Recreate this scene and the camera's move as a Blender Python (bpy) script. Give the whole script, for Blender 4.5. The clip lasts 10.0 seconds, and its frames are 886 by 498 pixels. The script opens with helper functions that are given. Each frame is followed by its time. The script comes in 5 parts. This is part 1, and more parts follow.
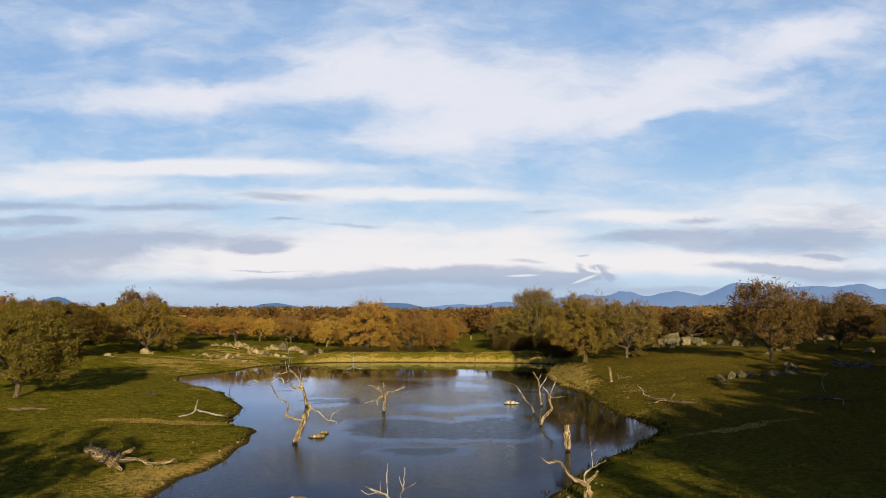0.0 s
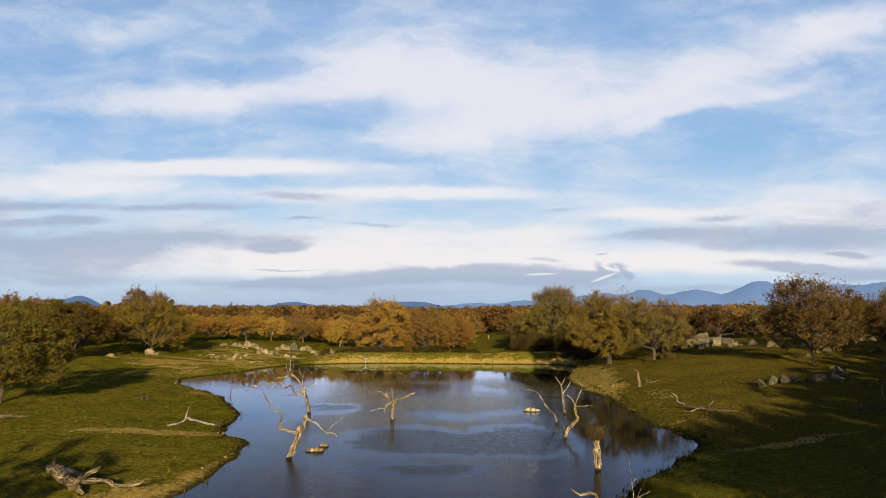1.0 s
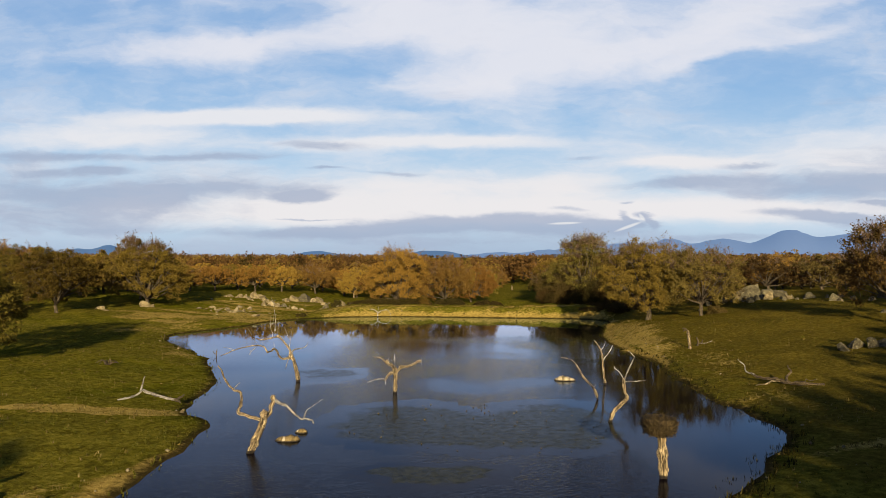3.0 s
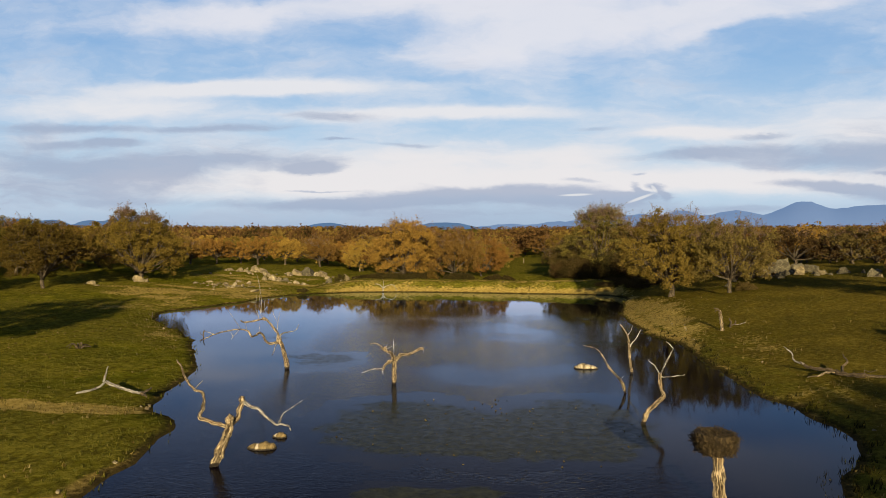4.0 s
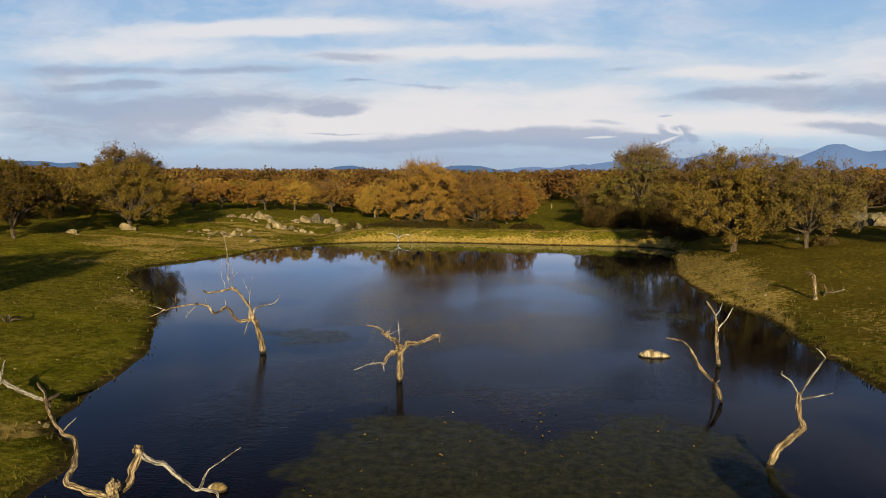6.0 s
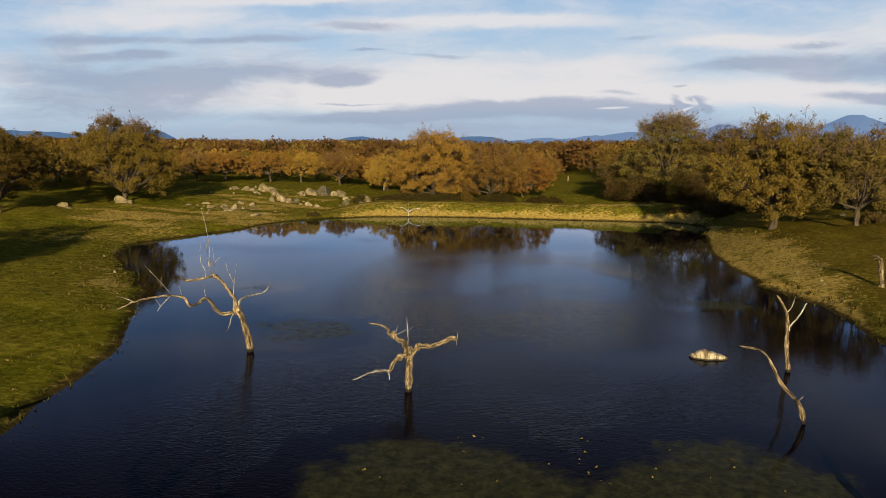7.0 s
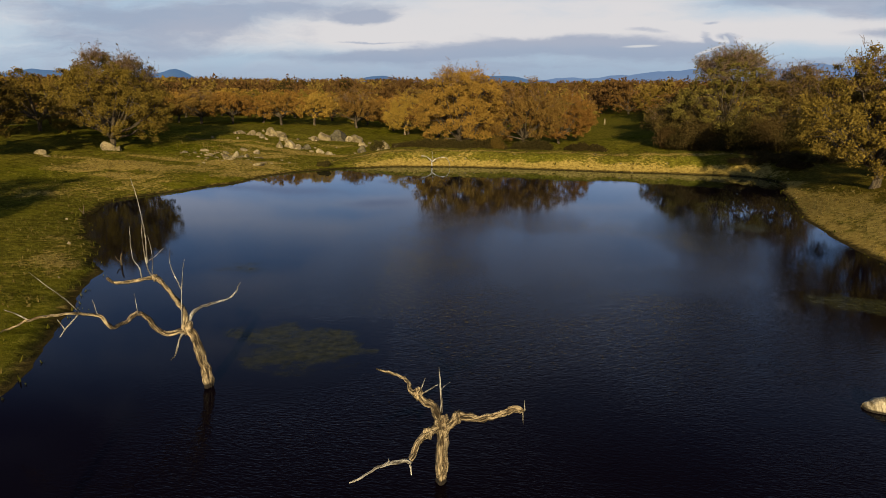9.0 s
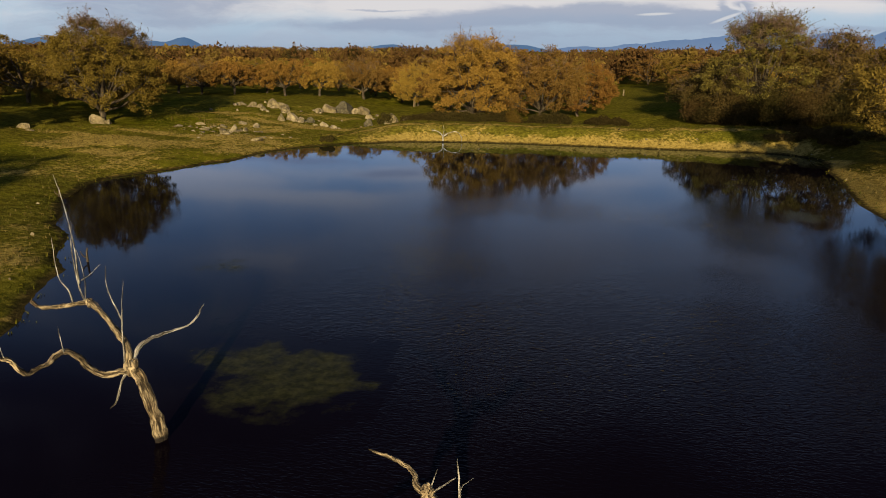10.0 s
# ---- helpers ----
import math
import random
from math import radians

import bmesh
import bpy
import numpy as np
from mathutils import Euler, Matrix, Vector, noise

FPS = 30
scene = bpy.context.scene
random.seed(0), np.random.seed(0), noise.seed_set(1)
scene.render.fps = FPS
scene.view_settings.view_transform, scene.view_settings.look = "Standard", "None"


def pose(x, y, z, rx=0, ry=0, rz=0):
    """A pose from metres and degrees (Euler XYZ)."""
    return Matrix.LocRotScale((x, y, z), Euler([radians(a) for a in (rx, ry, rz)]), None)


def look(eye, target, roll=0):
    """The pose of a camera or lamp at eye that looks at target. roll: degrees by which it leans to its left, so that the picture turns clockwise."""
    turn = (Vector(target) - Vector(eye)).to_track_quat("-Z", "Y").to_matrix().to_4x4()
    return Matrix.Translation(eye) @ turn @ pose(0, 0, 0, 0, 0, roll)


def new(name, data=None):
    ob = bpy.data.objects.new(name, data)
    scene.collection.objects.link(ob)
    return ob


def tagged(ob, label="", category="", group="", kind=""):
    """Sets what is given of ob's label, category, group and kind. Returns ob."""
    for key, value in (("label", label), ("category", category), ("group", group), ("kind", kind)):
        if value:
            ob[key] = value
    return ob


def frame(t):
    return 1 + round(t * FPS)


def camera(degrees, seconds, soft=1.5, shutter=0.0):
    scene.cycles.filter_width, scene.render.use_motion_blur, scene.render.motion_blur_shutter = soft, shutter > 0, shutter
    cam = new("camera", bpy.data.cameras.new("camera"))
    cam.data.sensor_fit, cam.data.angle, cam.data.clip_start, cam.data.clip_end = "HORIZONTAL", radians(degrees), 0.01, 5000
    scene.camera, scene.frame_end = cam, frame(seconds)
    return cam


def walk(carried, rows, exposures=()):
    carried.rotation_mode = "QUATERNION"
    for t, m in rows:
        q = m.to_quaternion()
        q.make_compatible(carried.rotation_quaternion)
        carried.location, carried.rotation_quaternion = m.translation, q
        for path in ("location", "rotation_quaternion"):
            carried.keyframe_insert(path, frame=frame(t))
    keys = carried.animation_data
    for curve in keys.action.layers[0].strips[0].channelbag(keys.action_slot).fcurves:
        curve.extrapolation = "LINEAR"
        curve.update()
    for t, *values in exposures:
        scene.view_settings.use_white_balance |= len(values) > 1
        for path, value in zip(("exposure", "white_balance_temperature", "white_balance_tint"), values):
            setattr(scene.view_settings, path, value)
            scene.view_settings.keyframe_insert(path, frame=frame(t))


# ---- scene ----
cam = camera(66.1, 10.0, soft=0.9)
METRES, EYE, TILT, LEAN, TURN = 41.2, 6.8, 5.4, 0.0, 0.0
ROWS = [
    (0.0, 0.0, 0.0, 0.0, 0.0, 0.0, -0.0),
    (0.5, 0.0038, 0.0496, -0.0039, 0.8, 0.04, 0.07),
    (1.0, 0.0066, 0.0998, -0.0085, 1.49, -0.11, 0.14),
    (1.5, 0.0097, 0.1499, -0.014, 2.06, -1.01, 0.21),
    (2.0, 0.0122, 0.2003, -0.0188, 2.55, -2.37, 0.25),
    (2.5, 0.0134, 0.2512, -0.0233, 3.0, -3.35, 0.27),
    (4.0, 0.0126, 0.4117, -0.0356, 4.34, -6.74, 0.37),
    (4.5, 0.0096, 0.4656, -0.0403, 4.78, -7.94, 0.39),
    (5.0, 0.006, 0.5186, -0.0449, 5.24, -9.12, 0.4),
    (5.5, 0.001, 0.57, -0.0497, 5.69, -10.3, 0.43),
    (7.0, -0.0205, 0.7154, -0.0663, 7.07, -13.88, 0.48),
    (7.5, -0.0296, 0.7625, -0.0714, 7.55, -15.07, 0.51),
    (8.0, -0.0394, 0.8081, -0.0756, 8.0, -16.31, 0.52),
    (8.5, -0.0495, 0.8551, -0.0805, 8.41, -17.53, 0.53),
    (9.0, -0.0587, 0.8992, -0.0847, 8.86, -18.74, 0.55),
    (9.5, -0.068, 0.9446, -0.0897, 9.33, -19.98, 0.57),
    (10.0, -0.0759, 0.9875, -0.0936, 9.72, -21.18, 0.58),
]
walk(cam, [(t, pose(0, 0, EYE, TILT, LEAN, TURN) @ pose(METRES * x, METRES * y, METRES * z, 90 + pitch, roll, yaw)) for t, x, y, z, yaw, pitch, roll in ROWS],
     exposures=[(0.0, 1.46), (2.5, 1.42), (5.0, 1.34), (7.5, 1.25), (10.0, 1.15)])

# ---- world and sun ----
SUN_EL, SUN_X = 14.0, 0.14          # degrees up; sun stands behind the start, slightly to +x
sun_dir = Vector((SUN_X, -1.0, math.tan(radians(SUN_EL)) * math.hypot(1.0, SUN_X))).normalized()
sun = new("sun", bpy.data.lights.new("sun", "SUN"))
sun.data.energy, sun.data.angle, sun.data.color = 4.6, radians(1.1), (1.0, 0.79, 0.45)
sun.matrix_world = look(sun_dir * 50, (0, 0, 0))


class Net:
    """Small builder of shader nodes."""

    def __init__(self, tree):
        self.tree = tree

    def node(self, kind, sockets=(), **props):
        n = self.tree.nodes.new(kind)
        for key, value in props.items():
            setattr(n, key, value)
        for key, value in dict(sockets).items():
            if isinstance(value, bpy.types.NodeSocket):
                self.tree.links.new(value, n.inputs[key])
            else:
                n.inputs[key].default_value = value
        return n

    def math(self, op, a, b=0.0, c=0.0, clamp=False):
        return self.node("ShaderNodeMath", {0: a, 1: b, 2: c}, operation=op, use_clamp=clamp).outputs[0]

    def vmath(self, op, a, b=(0, 0, 0)):
        n = self.node("ShaderNodeVectorMath", {0: a, 1: b}, operation=op)
        return n.outputs["Value"] if op in ("LENGTH", "DOT_PRODUCT") else n.outputs[0]

    def noise(self, vec, scale, detail=4.0, rough=0.55, distort=0.0):
        return self.node("ShaderNodeTexNoise", {"Vector": vec, "Scale": scale, "Detail": detail, "Roughness": rough, "Distortion": distort})

    def ramp(self, value, lo, hi, out0=0.0, out1=1.0, smooth=True):
        return self.node("ShaderNodeMapRange", {0: value, 1: lo, 2: hi, 3: out0, 4: out1}, interpolation_type="SMOOTHSTEP" if smooth else "LINEAR").outputs[0]

    def mix(self, f, a, b, blend="MIX"):
        n = self.node("ShaderNodeMix", {0: f, 6: a, 7: b}, data_type="RGBA", blend_type=blend)
        return n.outputs[2]

    def scaled(self, vec, sx, sy, sz):
        return self.vmath("MULTIPLY", vec, (sx, sy, sz))


world = bpy.data.worlds.new("world")
scene.world = world
world.use_nodes = True
world.node_tree.nodes.clear()
W = Net(world.node_tree)
sky = W.node("ShaderNodeTexSky", sky_type="NISHITA", sun_disc=False, sun_elevation=radians(SUN_EL), sun_rotation=math.pi - math.atan(SUN_X),
             air_density=1.0, dust_density=0.6, ozone_density=1.5)
way = W.node("ShaderNodeTexCoord").outputs["Generated"]
axes = W.node("ShaderNodeSeparateXYZ", {0: way})
ahead = W.math("MAXIMUM", W.math("ABSOLUTE", axes.outputs[1]), 0.12)
cu, cv = W.math("DIVIDE", axes.outputs[0], ahead), W.math("DIVIDE", axes.outputs[2], ahead)
flat = W.node("ShaderNodeCombineXYZ", {0: cu, 1: cv}).outputs[0]
# warped plane in which the clouds lie
w1 = W.vmath("SUBTRACT", W.noise(W.scaled(flat, 1.0, 2.2, 1), 5.0, 5.0, 0.6).outputs["Color"], (0.5, 0.5, 0.5))
w2 = W.vmath("SUBTRACT", W.noise(W.scaled(flat, 1.0, 3.0, 1), 16.0, 4.0, 0.6).outputs["Color"], (0.5, 0.5, 0.5))
warped = W.vmath("ADD", W.vmath("ADD", flat, W.scaled(w1, 0.15, 0.06, 0)), W.scaled(w2, 0.035, 0.012, 0))


def cloud_mass(blobs, plane, reach=1.75, core=0.0):
    """Sum of soft ellipses: middle u, v, half width, half height, lean in degrees, weight."""
    total = None
    for u, v, a, b, lean, weight in blobs:
        inside = W.node("ShaderNodeMapping", {"Vector": plane, "Location": (u, v, 0), "Rotation": (0, 0, radians(lean)), "Scale": (a, b, 1)}, vector_type="TEXTURE").outputs[0]
        soft = W.ramp(W.vmath("LENGTH", inside), reach, core, 0.0, weight)
        total = soft if total is None else W.math("ADD", total, soft)
    return total


mild = W.vmath("ADD", W.vmath("ADD", flat, W.scaled(w1, 0.035, 0.014, 0)), W.scaled(w2, 0.040, 0.012, 0))
high = cloud_mass([
    (-0.472, 0.3194, 0.196, 0.0227, 3, 0.95), (-0.310, 0.3307, 0.145, 0.0263, 3, 0.8), (-0.115, 0.3791, 0.145, 0.0550, 4, 1.15), (-0.020, 0.3351, 0.128, 0.0616, 0, 0.8),
    (0.064, 0.2699, 0.127, 0.0452, 10, 1.0), (0.167, 0.3439, 0.171, 0.0484, 8, 0.95), (0.286, 0.3089, 0.119, 0.0262, 14, 0.55), (0.442, 0.3791, 0.240, 0.0354, 18, 0.95),
    (0.397, 0.3159, 0.187, 0.0114, 15, 0.7), (0.598, 0.4234, 0.129, 0.0357, 12, 0.6), (-0.545, 0.4216, 0.086, 0.0232, 10, 0.65), (-0.389, 0.3897, 0.077, 0.0071, 0, 0.4),
    (-0.071, 0.2612, 0.093, 0.0347, 0, 0.6), 
], warped)
streak = cloud_mass([
    (-0.324, 0.2185, 0.202, 0.0105, -1, 0.8), (-0.459, 0.2139, 0.169, 0.0086, 0, 0.6), (-0.584, 0.1900, 0.135, 0.0145, 0, 0.75), (-0.188, 0.1755, 0.168, 0.0085, 0, 0.55),
    (0.013, 0.1755, 0.134, 0.0077, -1, 0.5), (-0.261, 0.0720, 0.275, 0.0200, 0, 0.85), (0.288, 0.0720, 0.283, 0.0150, 0, 0.85),
    (0.122, 0.1079, 0.067, 0.0202, 0, 0.7), (0.273, 0.1425, 0.075, 0.0076, 0, 0.85), (0.138, 0.0786, 0.033, 0.0050, 5, 0.8), (0.558, 0.1501, 0.193, 0.0339, 0, 0.5),
    (-0.120, 0.1079, 0.134, 0.0185, 0, 0.6),   
], mild, 2.0, 0.0)
dull = cloud_mass([
    (-0.700, 0.0600, 0.300, 0.0600, 0, 0.30), (0.700, 0.0800, 0.240, 0.0600, 0, 0.30),
    (0.010, 0.0320, 0.330, 0.0200, 0, 0.6), (-0.520, 0.1080, 0.280, 0.0500, 0, 0.28), (-0.760, 0.1350, 0.130, 0.0450, 0, 0.35), (-0.600, 0.0700, 0.200, 0.0300, 0, 0.4),
    (-0.607, 0.1585, 0.151, 0.0068, -2, 0.75), (-0.372, 0.1577, 0.101, 0.0068, 1, 0.7), (-0.255, 0.1738, 0.071, 0.0068, -2, 0.75), (-0.573, 0.1382, 0.046, 0.0059, -3, 0.8),
    (-0.631, 0.1349, 0.075, 0.0068, 0, 0.7), (-0.446, 0.1079, 0.275, 0.0140, 0, 0.5), (-0.587, 0.0954, 0.133, 0.0117, -2, 0.55), 
    (-0.279, 0.1021, 0.067, 0.0118, 0, 0.45), (-0.270, 0.0945, 0.042, 0.0075, 0, 1.0), (-0.239, 0.1382, 0.022, 0.0025, -2, 0.8), 
    (-0.120, 0.1281, 0.050, 0.0034, -3, 0.6), (-0.261, 0.0628, 0.050, 0.0017, -2, 0.8), (-0.103, 0.0520, 0.208, 0.0108, 3, 0.85), (0.071, 0.0553, 0.158, 0.0133, -2, 0.95),
     (0.184, 0.0537, 0.058, 0.0075, 3, 0.8), (0.209, 0.0636, 0.016, 0.0058, -38, 0.95), (0.236, 0.0670, 0.018, 0.0042, -5, 1.0),
    (0.241, 0.0570, 0.010, 0.0067, -60, 0.8), (0.210, 0.0837, 0.014, 0.0025, 0, 0.9), (0.381, 0.1079, 0.217, 0.0185, 0, 0.5), (0.557, 0.1248, 0.167, 0.0380, 3, 0.55),
    (0.289, 0.1138, 0.100, 0.0101, 4, 0.6), (0.462, 0.0670, 0.083, 0.0067, -4, 0.95), (0.570, 0.0561, 0.100, 0.0100, -2, 0.85), (0.563, 0.0811, 0.030, 0.0033, -4, 0.8),
     (0.139, 0.1509, 0.042, 0.0034, 1, 0.6), (0.382, 0.1374, 0.044, 0.0042, 1, 0.6), 
    (0.495, 0.2259, 0.076, 0.0077, 4, 0.4), (0.370, 0.0354, 0.116, 0.0066, 1, 0.6), (0.122, 0.0770, 0.025, 0.0033, -4, 0.6), 
    (-0.402, 0.0454, 0.216, 0.0083, 0, 0.45), 
], mild, 1.65, 0.1)
slit = cloud_mass([
    (0.117, 0.0553, 0.023, 0.0018, 2, 1.0), (0.209, 0.0503, 0.020, 0.0022, 20, 1.0), (0.228, 0.0636, 0.007, 0.0025, -50, 0.9), 
], flat, 1.3, 0.5)
bands = W.math("SUBTRACT", W.noise(W.scaled(warped, 1.0, 7.0, 1), 5.0, 7.0, 0.6).outputs[0], 0.5)
grainy = W.noise(W.scaled(warped, 1.0, 2.4, 1), 6.0, 7.0, 0.56).outputs[0]
fine = W.noise(W.scaled(warped, 1.0, 3.2, 1), 24.0, 7.0, 0.66).outputs[0]
veil = W.math("ADD", W.math("MULTIPLY", W.math("SUBTRACT", grainy, 0.5), 1.9), W.math("MULTIPLY", W.math("SUBTRACT", fine, 0.5), 0.40))
low_veil = W.math("MULTIPLY", W.ramp(cv, 0.34, 0.10), W.ramp(cv, 0.03, 0.09))
high_f = W.ramp(W.math("ADD", high, W.math("MULTIPLY", veil, 0.95)), -0.15, 1.45)
thin_f = W.ramp(W.math("ADD", veil, W.ramp(cv, 0.9, 0.3, 0.0, 0.25)), -0.25, 1.0, 0.0, 0.55)
streak_f = W.ramp(W.math("ADD", W.math("ADD", streak, W.math("MULTIPLY", low_veil, 0.34)), W.math("ADD", W.math("MULTIPLY", veil, 0.35), W.math("MULTIPLY", bands, 0.8))), 0.05, 1.0)
dull_f = W.ramp(W.math("ADD", dull, W.math("SUBTRACT", W.math("MULTIPLY", veil, 0.80), W.math("MULTIPLY", bands, 1.3))), 0.12, 1.05)
low = W.ramp(cv, 0.30, 0.04)
up = W.ramp(cv, 0.12, 0.42)
zenith = W.ramp(cv, 0.44, 0.62)
blue = W.vmath("SCALE", sky.outputs[0])
blue.node.inputs["Scale"].default_value = 0.10
tone = W.mix(zenith, W.mix(up, (0.27, 0.51, 0.83, 1), (0.27, 0.46, 0.77, 1)), (0.062, 0.105, 0.230, 1))
clear = W.mix(W.math("MULTIPLY", low, 0.75), W.mix(0.85, blue, tone), (0.60, 0.74, 0.85, 1))
shade = W.ramp(zenith, 0.0, 1.0, 1.0, 0.2)
col = W.mix(W.math("MULTIPLY", thin_f, shade), clear, (0.70, 0.76, 0.86, 1))
col = W.mix(W.math("MULTIPLY", high_f, 0.88), col, (0.82, 0.82, 0.88, 1))
col = W.mix(W.math("MULTIPLY", streak_f, 0.88), col, W.mix(W.ramp(cv, 0.20, 0.10), (0.86, 0.85, 0.87, 1), (0.90, 0.855, 0.85, 1)))
col = W.mix(W.ramp(cv, 0.060, 0.0, 0.0, 0.80), col, (0.36, 0.46, 0.62, 1))
col = W.mix(W.math("MULTIPLY", dull_f, 0.76), col, (0.36, 0.43, 0.58, 1))
col = W.mix(W.math("MULTIPLY", slit, 0.6), col, (0.95, 0.93, 0.90, 1))
shine = W.node("ShaderNodeBackground", {"Color": col, "Strength": 0.37})
W.tree.links.new(shine.outputs[0], W.node("ShaderNodeOutputWorld").inputs[0])


# ---- materials ----
def material(name):
    m = bpy.data.materials.new(name)
    m.use_nodes = True
    m.node_tree.nodes.clear()
    return m, Net(m.node_tree)


def finish(n, shader):
    n.tree.links.new(shader, n.node("ShaderNodeOutputMaterial").inputs[0])


def surface(n, color, rough=0.9, normal=None, **more):
    sockets = {"Base Color": color, "Roughness": rough, "Specular IOR Level": more.pop("spec", 0.25)}
    if normal is not None:
        sockets["Normal"] = normal
    sockets.update(more)
    return n.node("ShaderNodeBsdfPrincipled", sockets).outputs[0]


def bump(n, height, strength, distance):
    return n.node("ShaderNodeBump", {"Height": height, "Strength": strength, "Distance": distance}).outputs[0]


def ground_material():
    m, n = material("grass_ground")
    p = n.node("ShaderNodeNewGeometry").outputs["Position"]
    shore = n.node("ShaderNodeAttribute", attribute_name="shore").outputs["Fac"]
    dry = n.node("ShaderNodeAttribute", attribute_name="dry").outputs["Fac"]
    big, mid = n.noise(p, 0.10, 4).outputs[0], n.noise(p, 0.6, 5, 0.6).outputs[0]
    small, grit = n.noise(p, 4.0, 5, 0.65).outputs[0], n.noise(p, 22.0, 3, 0.6).outputs[0]
    green = n.mix(n.ramp(mid, 0.35, 0.65), (0.050, 0.058, 0.004, 1), (0.118, 0.112, 0.008, 1))
    olive = n.mix(n.ramp(small, 0.35, 0.7), (0.076, 0.068, 0.009, 1), (0.150, 0.132, 0.019, 1))
    base = n.mix(n.ramp(n.math("ADD", big, n.math("MULTIPLY", small, 0.3)), 0.42, 0.72), green, olive)
    clod = n.noise(p, 1.7, 6, 0.72).outputs[0]
    base = n.mix(n.ramp(clod, 0.51, 0.64, 0.0, 0.50), base, (0.020, 0.018, 0.004, 1))
    base = n.mix(n.ramp(clod, 0.46, 0.36, 0.0, 0.6), base, (0.19, 0.170, 0.026, 1))
    rise = n.node("ShaderNodeSeparateXYZ", {0: p}).outputs[0]
    worn = n.ramp(n.math("ADD", rise, n.math("MULTIPLY", n.math("SUBTRACT", mid, 0.5), 14.0)), 9.0, 16.0, 0.0, 0.78)
    base = n.mix(worn, base, n.mix(n.ramp(small, 0.35, 0.7), (0.068, 0.051, 0.009, 1), (0.122, 0.091, 0.018, 1)))
    straw = n.mix(n.ramp(small, 0.3, 0.7), (0.18, 0.130, 0.030, 1), (0.34, 0.255, 0.072, 1))
    patches = n.math("ADD", dry, n.math("MULTIPLY", n.math("SUBTRACT", small, 0.5), 1.1))
    base = n.mix(n.ramp(patches, 0.35, 0.75), base, straw)
    # bare trodden earth along the waterline
    earth = n.mix(n.ramp(small, 0.3, 0.7), (0.20, 0.138, 0.032, 1), (0.38, 0.275, 0.075, 1))
    edge = n.math("ADD", shore, n.math("MULTIPLY", n.math("SUBTRACT", mid, 0.5), 1.5))
    base = n.mix(n.ramp(edge, 0.35, 0.75), base, earth)
    wet = n.node("ShaderNodeSeparateXYZ", {0: p}).outputs[2]
    base = n.mix(n.ramp(n.math("ADD", wet, n.math("MULTIPLY", n.math("SUBTRACT", small, 0.5), 0.16)), 0.15, 0.03, 0.0, 0.9), base, (0.018, 0.015, 0.008, 1))
    base = n.mix(n.ramp(grit, 0.3, 0.75, 0.0, 0.5), base, n.mix(0.7, base, (0, 0, 0, 1)))
    h = n.math("ADD", n.math("MULTIPLY", small, 0.14), n.math("ADD", n.math("MULTIPLY", grit, 0.05), n.math("MULTIPLY", clod, -0.10)))
    finish(n, surface(n, base, 0.95, bump(n, h, 0.7, 0.8), spec=0.0))
    return m


def film(n, body, rough, normal, cover=0.0):
    """Dark water under a film that mirrors the sky the more, the flatter one looks."""
    depth = n.node("ShaderNodeBsdfDiffuse", {"Color": body}).outputs[0]
    gloss = n.node("ShaderNodeBsdfGlossy", {"Color": (0.62, 0.72, 0.93, 1), "Roughness": rough, "Normal": normal}).outputs[0]
    slant = n.node("ShaderNodeFresnel", {"IOR": 1.333, "Normal": normal}).outputs[0]
    share = n.math("MULTIPLY", n.math("MULTIPLY", n.math("POWER", slant, 2.0), 2.9, clamp=True), n.math("SUBTRACT", 1.0, cover))
    return n.node("ShaderNodeMixShader", {0: share, 1: depth, 2: gloss}).outputs[0]


